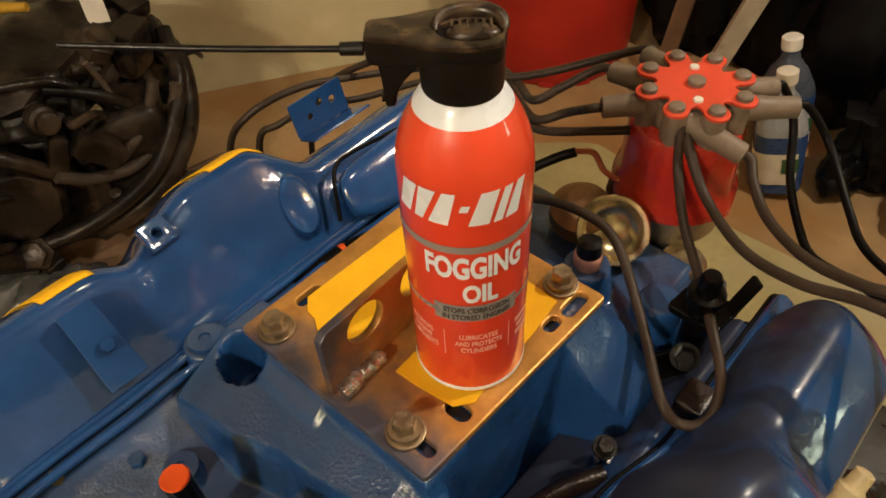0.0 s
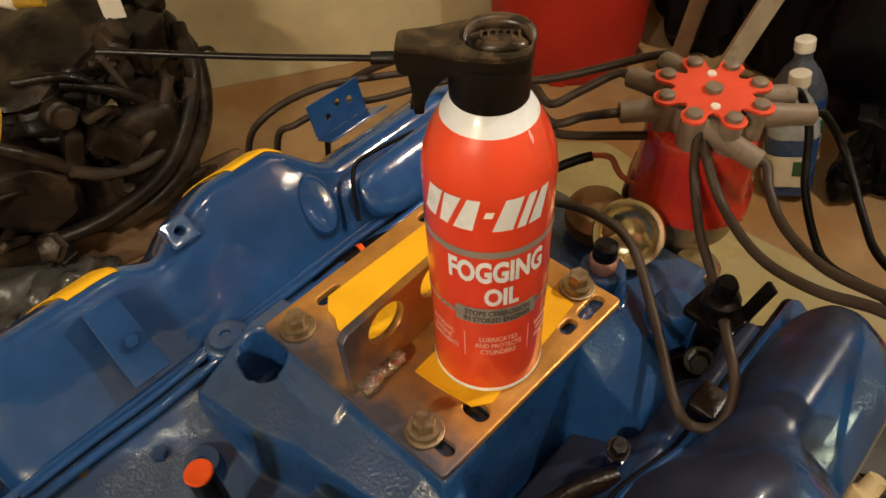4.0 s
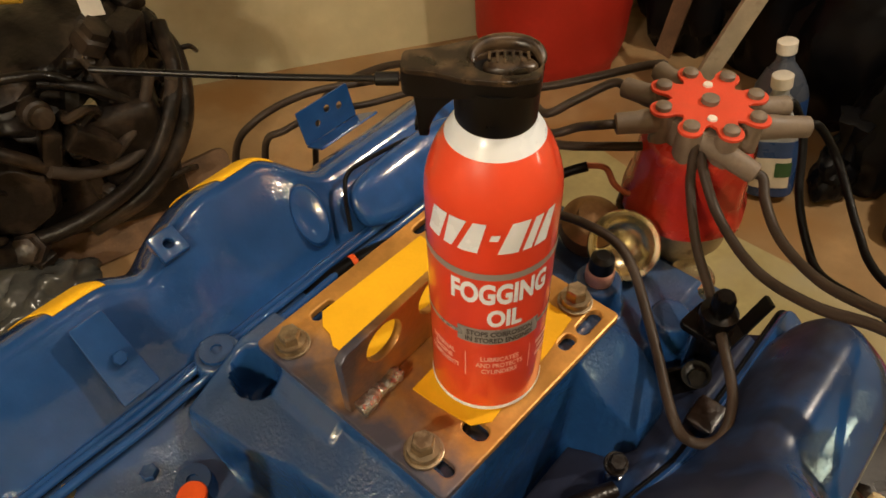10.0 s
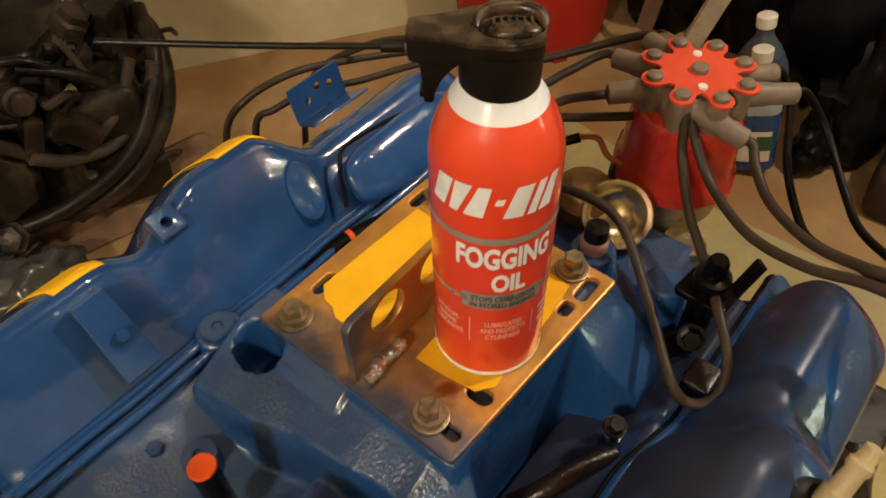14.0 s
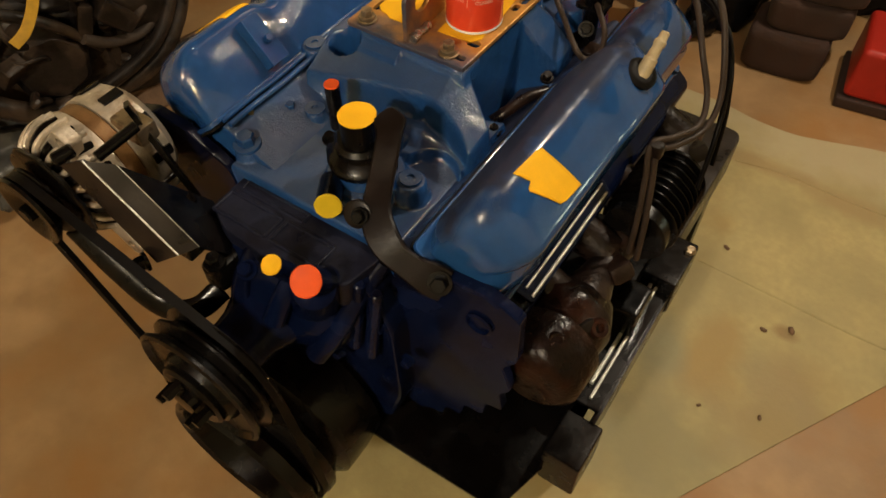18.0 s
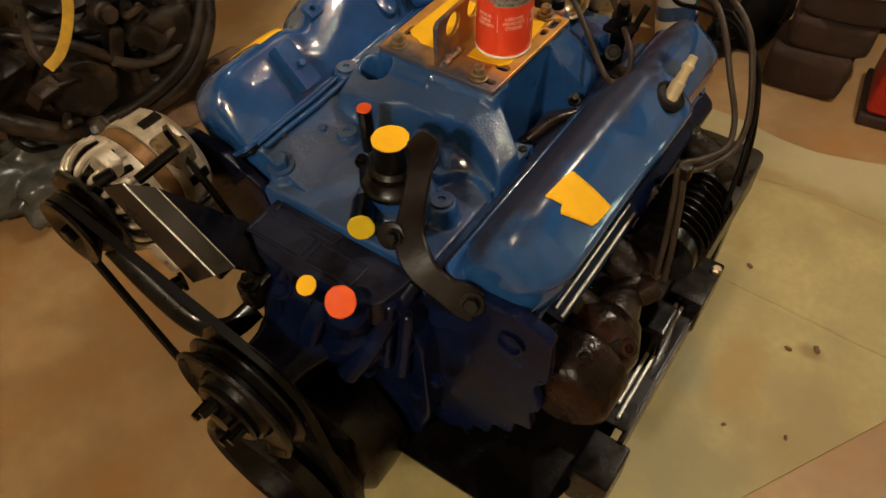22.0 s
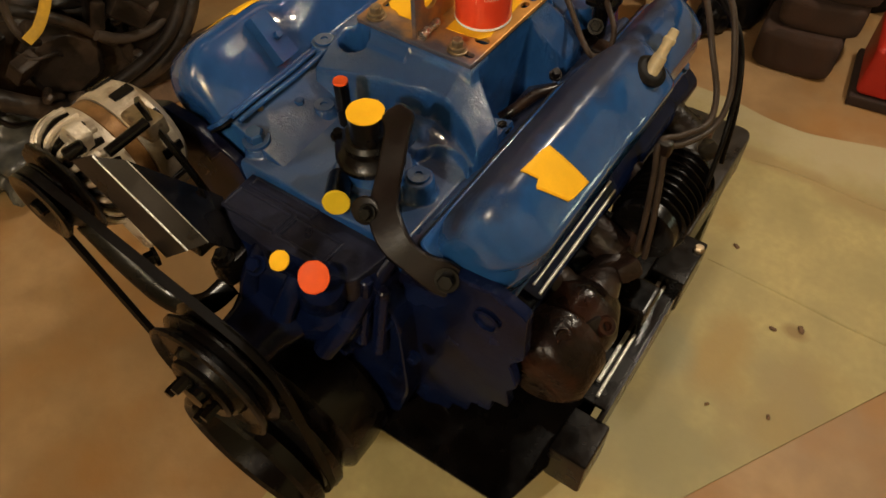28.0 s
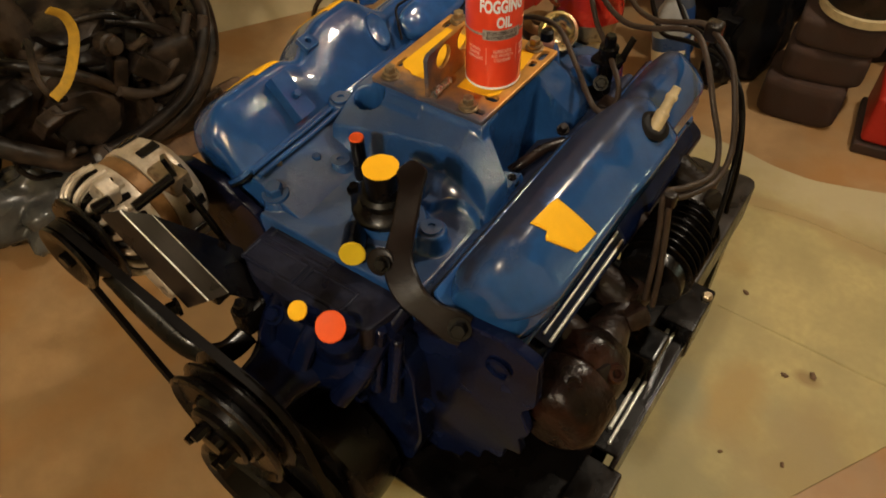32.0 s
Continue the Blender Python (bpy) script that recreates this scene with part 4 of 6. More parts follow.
for x, z in ((-0.12, 0.62), (-0.125, 0.5), (0.13, 0.5), (0.125, 0.60), (0.16, 0.56), (-0.06, 0.66)):
    hexbolt("timing_bolt", (x, -0.242, z), (0, -1, 0), 0.0065, timing, SHADEBLUE, 0.009)


def sheave(name, c, rings_, parent, label, material=BLACK, seg=56):
    """A pulley turned from (radius, distance along the shaft towards the front) pairs."""
    return part(name, lathe(bmesh.new(), rings_, axes(c, (1, 0, 0), (0, 0, 1)), seg), material, parent, label, sharp=30)


pulley = thing("fan_pulley", (0, -0.38, 0.575), "black double-groove water pump pulley with hub studs", "pulley")
sheave("rim", (0, -0.362, 0.575), [(0.030, -0.004), (0.082, -0.004), (0.083, -0.002), (0.072, 0.006), (0.083, 0.014), (0.083, 0.017), (0.072, 0.024), (0.082, 0.033), (0.0825, 0.037), (0.078, 0.039), (0.074, 0.033), (0.050, 0.030), (0.046, 0.040), (0.030, 0.041)], pulley, "")
sheave("hub", (0, -0.40, 0.575), [(0.042, 0), (0.042, 0.008), (0.038, 0.011), (0.017, 0.011), (0.016, 0.020), (0.006, 0.021)], pulley, "")
for k in range(4):
    a = math.pi / 2 * k + 1.72
    hexbolt("hub_stud", (0.029 * math.cos(a), -0.411, 0.575 + 0.029 * math.sin(a)), (0, -1, 0), 0.0065, pulley, BLACK, 0.009, 0.02)
crank = thing("crank_pulley", (0, -0.33, 0.39), "black crankshaft pulley low on the front of the engine", "pulley")
sheave("balancer", (0, -0.30, 0.375), [(0.03, -0.05), (0.112, -0.048), (0.115, -0.02), (0.115, 0.02), (0.100, 0.032), (0.112, 0.046), (0.112, 0.056), (0.100, 0.068), (0.112, 0.082), (0.111, 0.098), (0.106, 0.103), (0.098, 0.098), (0.090, 0.070), (0.02, 0.066)], crank, "")
hexbolt("crank_bolt", (0, -0.366, 0.375), (0, -1, 0), 0.014, crank, BLACK, 0.02)

# ---- alternator and its brackets ----
AX, AZ = -0.238, 0.688
alternator = thing("alternator", (AX, -0.28, AZ - 0.07), "cast aluminium alternator with slotted front housing", "alternator")
am = axes((AX, -0.215, AZ), (1, 0, 0), (0, 0, 1))
part("rear_housing", lathe(bmesh.new(), [(0.03, -0.004), (0.056, 0.0), (0.066, 0.010), (0.068, 0.040), (0.068, 0.048)], am, 48), ALU, alternator)
part("stator", lathe(bmesh.new(), [(0.064, 0.048), (0.066, 0.050), (0.066, 0.066), (0.064, 0.068)], am, 48), BROWNSTEEL, alternator, "brown stained stator ring")
part("front_housing", lathe(bmesh.new(), [(0.068, 0.068), (0.069, 0.072), (0.067, 0.095), (0.056, 0.112), (0.034, 0.120), (0.018, 0.121)], am, 48), ALU, alternator)
for k in range(16):
    a = 2 * math.pi * k / 16
    pts = [(AX + r * math.cos(a + tw), -0.215 - h, AZ + r * math.sin(a + tw)) for r, h, tw in ((0.0690, 0.074, 0.0), (0.0685, 0.096, 0.04), (0.0590, 0.114, 0.10), (0.0420, 0.122, 0.18))]
    part("fin", tube(bmesh.new(), pts, 0.0036, 8, 5), ALU, alternator)
    # no openings are cut: black bars stand for the shade inside the slots
    a += math.pi / 16
    pts = [(AX + r * math.cos(a + tw), -0.215 - h, AZ + r * math.sin(a + tw)) for r, h, tw in ((0.0650, 0.078, 0.0), (0.0655, 0.094, 0.04), (0.0560, 0.1105, 0.10), (0.0440, 0.1165, 0.17))]
    part("vent", tube(bmesh.new(), pts, 0.0052, 8, 5), BLACK, alternator, "black bar standing for the shade in a cooling slot")
for k in range(10):
    a = 2 * math.pi * (k + 0.3) / 10
    part("rear_slot", box(bmesh.new(), (-0.006, -0.0025, -0.013), (0.006, 0.0015, 0.013), 0.001, frame_of((AX + 0.0675 * math.cos(a), -0.238, AZ + 0.0675 * math.sin(a)), (0, -1, 0)) @ pose(0, 0, 0, 0, 0, -math.degrees(a) - 90)), BLACK, alternator, "black bar standing for the shade in a cooling slot")
for a in (4.0, 5.4):
    c, s = math.cos(a), math.sin(a)
    part("through_bolt", rod(bmesh.new(), (AX + 0.071 * c, -0.222, AZ + 0.071 * s), (AX + 0.071 * c, -0.315, AZ + 0.071 * s), 0.006, None, 12), ALU, alternator)
part("mounting_ear", flat([rounded([(-0.018, 0), (0.018, 0), (0.013, 0.045), (-0.013, 0.045)], 0.009), circle(0, 0.032, 0.0055)], 0.018, 0.002, axes((AX + 0.045, -0.31, AZ - 0.045), (0.7, 0, 0.7), (0.7, 0, -0.7))), ALU, alternator)
part("top_ear", flat([rounded([(-0.018, -0.005), (0.018, -0.005), (0.012, 0.036), (-0.012, 0.036)], 0.008), circle(0, 0.024, 0.0055)], 0.018, 0.002, axes((AX + 0.02, -0.312, AZ + 0.055), (0.85, 0, -0.5), (0.5, 0, 0.85))), ALU, alternator)
part("bracket_ear", flat([rounded([(-0.020, 0), (0.016, 0.004), (0.030, 0.040), (0.020, 0.046)], 0.004)], 0.014, 0.002, axes((AX + 0.045, -0.318, AZ + 0.030), (1, 0, 0), (0.1, -0.1, 1))), ALU, alternator)
part("terminal_block", box(bmesh.new(), (AX + 0.03, -0.262, AZ + 0.042), (AX + 0.075, -0.235, AZ + 0.066), 0.004), STEEL, alternator)
part("fan", lathe(bmesh.new(), [(0.012, 0), (0.058, 0.0), (0.060, 0.004), (0.056, 0.007), (0.012, 0.007)], axes((AX, -0.338, AZ), (1, 0, 0), (0, 0, 1)), 40, lambda a: 1 + 0.03 * math.sin(10 * a)), BLACK, alternator)
part("belt_pulley", lathe(bmesh.new(), [(0.012, 0), (0.043, 0.002), (0.044, 0.005), (0.035, 0.013), (0.044, 0.022), (0.043, 0.026), (0.034, 0.027), (0.018, 0.019), (0.008, 0.019)], axes((AX, -0.349, AZ), (1, 0, 0), (0, 0, 1)), 40), BLACK, alternator)
hexbolt("shaft_nut", (AX, -0.368, AZ), (0, -1, 0), 0.010, alternator, BLACK, 0.013, 0.012)


def belt_run(name, circles, y, w, h, label):
    """A belt round circles (x, z, r), in order, as a ring of quads."""
    pts = []
    n = len(circles)
    for i in range(n):
        (ax, az, ar), (bx, bz, br), (cx, cz, cr) = circles[i - 1], circles[i], circles[(i + 1) % n]

        def leave(px, pz, pr, qx, qz, qr):
            d = math.hypot(qx - px, qz - pz)
            th = math.atan2(qz - pz, qx - px)
            return th - math.acos((pr - qr) / d)

        a_in = leave(ax, az, ar, bx, bz, br)
        a_out = leave(bx, bz, br, cx, cz, cr)
        while a_out < a_in:
            a_out += 2 * math.pi
        for k in range(17):
            a = a_in + (a_out - a_in) * k / 16
            pts.append((bx + br * math.cos(a), bz + br * math.sin(a), math.cos(a), math.sin(a)))
    rings = [[Vector((x, y - w / 2, z)), Vector((x, y + w / 2, z)), Vector((x - nx * h, y + w * 0.3, z - nz * h)), Vector((x - nx * h, y - w * 0.3, z - nz * h))] for x, z, nx, nz in pts]
    bm = loft(bmesh.new(), rings + rings[:1], caps=False)
    bmesh.ops.remove_doubles(bm, verts=bm.verts, dist=1e-6)
    return tagged(part(name, bm, RUBBER), label, "belt")


belt_run("drive_belt", [(AX, AZ, 0.043), (0, 0.375, 0.110), (0, 0.575, 0.0815)], -0.3625, 0.011, 0.008, "black rubber V-belt round the alternator, pump and crank pulleys")

brackets = thing("alternator_bracket", (-0.12, -0.32, 0.66), "black steel alternator bracket, folded channel with bolts", "bracket")


def bar(bm, p, q, w, t, up, bevel=0.001):
    """A flat bar from p to q: width w along up, thickness t across."""
    p, q = Vector(p), Vector(q)
    d = q - p
    m = axes(p, d, up)
    return box(bm, (0, -w / 2, -t / 2), (d.length, w / 2, t / 2), bevel, m)


E1T, E1B, E2T, E2B = Vector((-0.171, -0.313, 0.748)), Vector((-0.076, -0.310, 0.660)), Vector((-0.139, -0.298, 0.748)), Vector((-0.066, -0.290, 0.660))
LFT, LFB = Vector((-0.198, -0.324, 0.736)), Vector((-0.104, -0.322, 0.640))


TOEYE = Vector((0.011, -0.014, 0.022))
for corner in (E1T, E1B, E2T, E2B, LFT, LFB):
    corner += TOEYE


def sheet_metal(corners, thick=0.0035):
    """A folded steel face given by its corners."""
    c = [Vector(p) for p in corners]
    n = (c[1] - c[0]).cross(c[2] - c[0]).normalized() * thick
    return loft(bmesh.new(), [c, [p - n for p in c]])


part("channel", sheet_metal([E1T, E1B, E2B, E2T]), WORNBLACK, brackets, "folded black channel with highlights painted along its edges")
part("channel_flange", sheet_metal([LFT, LFB, E1B, E1T]), WORNBLACK, brackets)
part("gusset", sheet_metal([E2T, E2B, (-0.035, -0.270, 0.640), (-0.105, -0.240, 0.664)]), BLACK, brackets, "triangular black gusset plate")
# thin bright strips painted for the highlights along the channel's folds
for p, q, r in ((E1T, E1B, 0.0011), (E2T, E2B, 0.0005)):
    part("fold_highlight", tube(bmesh.new(), [p, (p + q) / 2, q], r, 8, 3), SCUFFGLINT, brackets, "bright strip painted for the highlight on a fold")
part("pivot_knob", rod(bmesh.new(), (-0.192, -0.340, 0.763), (-0.185, -0.319, 0.766), 0.0075, None, 20, 0.002), BLACK, brackets)
part("pivot_bolt", rod(bmesh.new(), (-0.157, -0.314, 0.765), (-0.1515, -0.2636, 0.772), 0.0060, None, 16, 0.001), BLACK, brackets, "long black pivot bolt")
part("foot", box(bmesh.new(), (-0.064, -0.310, 0.616), (-0.034, -0.266, 0.654), 0.008), BLACK, brackets)
hexbolt("bracket_bolt", (-0.100, -0.345, 0.668), (-0.3, -0.9, 0.1), 0.0085, brackets, BLACK, 0.011)
hexbolt("bracket_bolt", (-0.046, -0.300, 0.658), (0, 0, 1), 0.009, brackets, BLACK, 0.012)
hexbolt("bracket_bolt", (-0.106, -0.268, 0.690), (0.2, -0.5, 0.8), 0.006, brackets, BLACK, 0.009)
part("rear_strut", bar(bmesh.new(), (-0.187, -0.247, 0.772), (-0.125, -0.240, 0.640), 0.020, 0.006, (0.6, -0.4, 0.3)), BLACK, brackets)
part("lower_arm", tube(bmesh.new(), [(-0.215, -0.350, 0.655), (-0.16, -0.352, 0.612), (-0.11, -0.348, 0.580), (-0.07, -0.33, 0.585), (-0.055, -0.30, 0.60)], 0.014, 12, 6, 0.35), BLACK, brackets)

# black strap bracket between the outlet and the right head
strap = thing("strap_bracket", (0.12, -0.2, 0.70), "dark brown painted strap bracket bolted at the front of the engine", "bracket")
LINE = [(0.068, -0.122, 0.795), (0.083, -0.148, 0.782), (0.094, -0.176, 0.762), (0.108, -0.206, 0.744), (0.132, -0.222, 0.728), (0.162, -0.222, 0.712), (0.194, -0.214, 0.700)]
line = smooth_line(LINE, 6)
rings = []
for k, p in enumerate(line):
    d = (line[min(k + 1, len(line) - 1)] - line[max(k - 1, 0)]).normalized()
    nrm = Vector((0.35, -0.75, 0.62))
    nrm = (nrm - d * nrm.dot(d)).normalized()
    side = d.cross(nrm)
    f = k / (len(line) - 1)
    w = (0.0125 - 0.010 * max(1 - f / 0.07, 0) ** 2) + 0.004 * math.exp(-((f - 0.06) / 0.06) ** 2) + 0.006 * math.exp(-((f - 0.95) / 0.10) ** 2) + 0.004 * math.exp(-((f - 0.6) / 0.15) ** 2)
    rings.append([p + side * w + nrm * 0.002, p + side * (w - 0.002) + nrm * 0.004, p - side * (w - 0.002) + nrm * 0.004, p - side * w + nrm * 0.002, p - side * w - nrm * 0.002, p + side * w - nrm * 0.002])
part("strap", loft(bmesh.new(), rings), DARKBROWN, strap)
part("ear", lathe(bmesh.new(), [(0.014, -0.002), (0.0145, 0.0), (0.0145, 0.003), (0.012, 0.004), (0.0, 0.004)], frame_of((0.092, -0.214, 0.742), (0.2, -0.8, 0.6)), 24), DARKBROWN, strap)
hexbolt("strap_bolt", (0.098, -0.220, 0.747), (0.2, -0.8, 0.6), 0.0065, strap, BLACK, 0.009)
hexbolt("strap_bolt", (0.190, -0.219, 0.706), (0.3, -0.75, 0.6), 0.0085, strap, BLACK, 0.013)

# ---- spray can ----
CX, CY, CR = 0.046, 0.068, 0.0325
FACE = -42.0
can = thing("spray_can", (CX, CY, 0.781), "orange-red fogging oil aerosol can with a black trigger cap", "spray can")
cm = Matrix.Translation((CX, CY, 0.7812))
shoulder = [(CR, 0.148), (0.0323, 0.153), (0.0315, 0.159), (0.0301, 0.1645), (0.0282, 0.170), (0.0262, 0.1745), (0.0248, 0.1772), (0.0224, 0.1812)]
part("body", lathe(bmesh.new(), [(CR, 0.0045)] + shoulder, cm, 72), CANRED, can)
part("base_rim", lathe(bmesh.new(), [(0.029, 0.001), (0.031, 0.0), (0.0327, 0.0015), (0.0327, 0.004), (0.0324, 0.0047)], cm, 72), CANWHITE, can, "white lower rim")
part("neck", lathe(bmesh.new(), [(0.0224, 0.1812), (0.0195, 0.1860), (0.0172, 0.1895), (0.0150, 0.191)], cm, 72), CANWHITE, can, "white neck band")


def on_can(bm, centre, z, lift=0.0003, tilt=0.0):
    """Wraps a flat mesh round the can: x along the girth, y up."""
    for v in bm.verts:
        a = radians(centre) + v.co.x / CR
        r = CR + lift
        v.co = Vector((CX + r * math.cos(a), CY + r * math.sin(a), z + v.co.y + tilt * v.co.x))
    return bm


def patch(w, h, nx=24, shear=0.0):
    bm = bmesh.new()
    rows = [[bm.verts.new((w * (i / nx - 0.5) + shear * (y - h / 2), y, 0)) for i in range(nx + 1)] for y in (0, h)]
    for i in range(nx):
        bm.faces.new((rows[0][i], rows[0][i + 1], rows[1][i + 1], rows[1][i]))
    return bm


def write(text, height, width, centre, z, material, name="lettering", bold=0.03, lift=0.0003):
    bm = letters(text, height, width, bold=bold)
    bmesh.ops.triangulate(bm, faces=bm.faces)
    for _ in range(2):
        long_ = [e for e in bm.edges if e.calc_length() > 0.004]
        if long_:
            bmesh.ops.subdivide_edges(bm, edges=long_, cuts=1)
    part(name, on_can(bm, centre, z, lift), material, can, sharp=80)


GIRTH = math.pi / 180 * CR
write("FOGGING", 0.0158, 90 * GIRTH, FACE, 0.8808, CANWHITE, bold=0.042)
write("OIL", 0.0140, 32 * GIRTH, FACE + 4, 0.8628, CANWHITE, bold=0.042)
# upper silver band and the thin line that carries the grey box
part("upper_band", on_can(patch(2 * math.pi * CR, 0.0045, 96), 0, 0.8990), CANGREY, can, "silver band")
part("lower_band", on_can(patch(2 * math.pi * CR, 0.0030, 96), 0, 0.8530, 0.0002), CANGREY, can, "silver band")
part("grey_box", on_can(patch(79 * GIRTH, 0.0125), FACE + 0.5, 0.8482, 0.0004), CANGREY, can, "silver box with dark letters")
write("STOPS CORROSION", 0.0042, 62 * GIRTH, FACE + 1, 0.8548, CANDARK, lift=0.0006)
write("IN STORED ENGINES", 0.0042, 64 * GIRTH, FACE + 1, 0.8494, CANDARK, lift=0.0006)
for k, text in enumerate(("LUBRICATES", "AND PROTECTS", "CYLINDERS")):
    write(text, 0.0042, (37, 46, 35)[k] * GIRTH, FACE + 2, 0.8318 - 0.0058 * k, CANFAINT)
for k, text in enumerate(("INTERNAL", "ENGINE", "COMPONENTS")):
    write(text, 0.0042, (30, 24, 38)[k] * GIRTH, FACE - 57, 0.8330 - 0.0058 * k, CANFAINT)
for c in (FACE - 31, FACE + 33):
    part("divider", on_can(patch(0.0006, 0.022, 2), c, 0.8165), CANFAINT, can)
for k, w in enumerate((22, 16, 20)):
    part("print_bar", on_can(patch(w * GIRTH, 0.0036, 8), FACE + 52, 0.8330 - 0.0058 * k), CANFAINT, can)
# the maker's mark: plain slanted white shapes of its size
MARK = [(-60, 15, 1.0), (-43, 15, 0.55), (-25, 17, 0.62), (-8, 7, 0.0), (8, 17, 0.9), (24, 8, 1.0), (37, 13, 0.7)]
for a, w, top_ in MARK:
    high = 0.0190 if top_ else 0.0038
    shape = patch(w * GIRTH, high, 8, 0.0)
    for v in shape.verts:
        # slanted blocks, some narrower at the head or foot
        up = v.co.y / high
        v.co.x = v.co.x * (1 - (1 - (top_ or 1.0)) * (up if a != -43 else 1 - up)) + 0.30 * (v.co.y - high / 2)
    part("mark_shape", on_can(shape, FACE + a, 0.9175 + (0.0 if top_ else 0.0085), 0.0003), CANWHITE, can)

# trigger cap: collar, hooded head, button, trigger and straw
E1 = Vector((0.767, 0.642, 0)).normalized()
D1 = Vector((0.642, -0.767, 0)).normalized()
capm = Matrix(((E1.x, D1.x, 0, CX), (E1.y, D1.y, 0, CY), (0, 0, 1, 0), (0, 0, 0, 1)))
collar = part("cap_collar", lathe(bmesh.new(), [(0.0170, 0.9705), (0.0177, 0.9715), (0.0180, 0.984), (0.0176, 0.991)], Matrix.Translation((CX, CY, 0)), 48), CAPBLACK, can, "black plastic collar")
HEAD = rounded([(-0.0390, 0.0068), (-0.0250, 0.0092), (-0.0130, 0.0145), (0.0040, 0.0168), (0.0165, 0.0135), (0.0188, 0.0), (0.0165, -0.0135), (0.0040, -0.0165), (-0.0130, -0.0140), (-0.0250, -0.0092), (-0.0390, -0.0068)], 0.0035, 5)


def head_ring(z, inset, drop=0.0):
    """The head's outline at one height, drawn in by inset and let down at the nose."""
    return [capm @ Vector((x - inset * x / 0.030, y - inset * y / 0.015, z - drop * ss(-x, 0.006, 0.030))) for x, y in HEAD]


part("cap_head", loft(bmesh.new(), [head_ring(0.9885, 0.0012, 0.0040), head_ring(0.9890, 0.0003, 0.0040), head_ring(0.9900, 0.0, 0.0035), head_ring(0.9950, 0.0), head_ring(0.9955, 0.0)]), CAPBLACK, can, "black plastic trigger head", sharp=30)
BX, BY = 0.0040, 0.0030
EYE = [(BX + 0.0138 * math.cos(t) * (1.0 if math.cos(t) < 0 else 0.93), BY + 0.0082 * math.sin(t)) for t in (2 * math.pi * k / 40 for k in range(40))]
LEDGEZ = 0.9975
hood = part("cap_hood", flat([[(x * 0.992, y * 0.985) for x, y in HEAD], EYE], 0.0030, 0.0007, capm @ Matrix.Translation((0, 0, LEDGEZ - 0.0012))), CAPDUST, can, "dusty black hood with an oval opening", sharp=30)


def hood_arch(t):
    """The raised bow behind the button, running out towards the front lip."""
    c, q = math.cos(t), math.sin(t)
    return capm @ Vector((BX - 0.0005 + 0.0140 * c, BY - 0.0030 + 0.0100 * q, LEDGEZ - 0.0006 + 0.0022 * ss(-q, -0.3, 0.8)))


part("hood_rim", tube(bmesh.new(), [hood_arch(math.pi * (0.92 + 1.16 * k / 30)) for k in range(31)], lambda t: 0.0010 + 0.0026 * math.sin(math.pi * t) ** 0.7, 12, 3), CAPDUST, hood)
part("recess", lathe(bmesh.new(), [(1.0, 0.0), (1.0, 0.0004), (0.0, 0.0004)], capm @ Matrix.Translation((BX, BY, 0.9952)) @ Matrix.Diagonal((0.0145, 0.0088, 1, 1)), 32), CAPBLACK, hood)
button = part("button", lathe(bmesh.new(), [(1.0, 0.0), (0.97, 0.0020), (0.84, 0.0034), (0.5, 0.0042), (0.0, 0.0044)], capm @ Matrix.Translation((BX + 0.0008, BY + 0.0012, 0.9954)) @ Matrix.Diagonal((0.0112, 0.0062, 1, 1)), 32), CAPDUST, hood, "ridged dusty button")
for k in range(6):
    part("button_ridge", box(bmesh.new(), (-0.0041 + k * 0.0031, -0.0020, 0.9982), (-0.0029 + k * 0.0031, 0.0066 - 0.0004 * abs(k - 2.5) ** 2, 1.0000), 0.0003, capm), CAPDUST, hood)
TRIG = rounded([(-0.0350, 0.9880), (-0.0140, 0.9895), (-0.0160, 0.9830), (-0.0205, 0.9795), (-0.0245, 0.9750), (-0.0275, 0.9690), (-0.0285, 0.9630), (-0.0328, 0.9630), (-0.0335, 0.9770)], 0.0012, 3)
part("trigger", flat([TRIG], 0.011, 0.0008, axes((CX, CY, 0), E1, (0, 0, 1))), CAPBLACK, can, "black curved trigger")
for z in (0.9645, 0.9665):
    part("trigger_notch", box(bmesh.new(), (-0.0345, -0.0035, z), (-0.0318, 0.0035, z + 0.0009), 0.0002, capm), CAPBLACK, can)
part("nozzle", lathe(bmesh.new(), [(0.0030, 0), (0.0029, 0.0095), (0.0018, 0.010)], frame_of(capm @ Vector((-0.0400, 0, 0.9885)), -E1), 16), CAPBLACK, can)
part("straw", tube(bmesh.new(), [capm @ Vector((-0.0490, 0, 0.9885)), capm @ Vector((-0.10, 0, 0.9900)), capm @ Vector((-0.166, 0.0, 0.9936))], 0.0015, 10, 5), CAPBLACK, can, "thin dark spray straw")

# ---- distributor ----
DX, DY = 0.0535, 0.308
dist = thing("distributor", (DX, DY, 0.70), "red distributor cap with grey wire boots and a scalloped red retainer", "distributor")
dm = Matrix.Translation((DX, DY, 0))


def ribbed(a):
    return 1 + 0.065 * max(math.cos(4 * a + 0.6), 0) ** 3


part("cap", lathe(bmesh.new(), [(0.0455, 0.748), (0.0482, 0.7495), (0.0480, 0.7600), (0.0455, 0.7635), (0.0440, 0.772), (0.0425, 0.800), (0.0418, 0.812), (0.0395, 0.8165), (0.031, 0.820), (0.0, 0.820)], dm, 64, ribbed), REDCAP, dist, "glossy red cap")
part("tower_ring", lathe(bmesh.new(), [(0.032, 0.818), (0.0335, 0.822), (0.031, 0.838), (0.0, 0.838)], dm, 48), BOOT, dist)
TOWER = [round(-173.4 + 45 * k, 1) for k in range(8)]
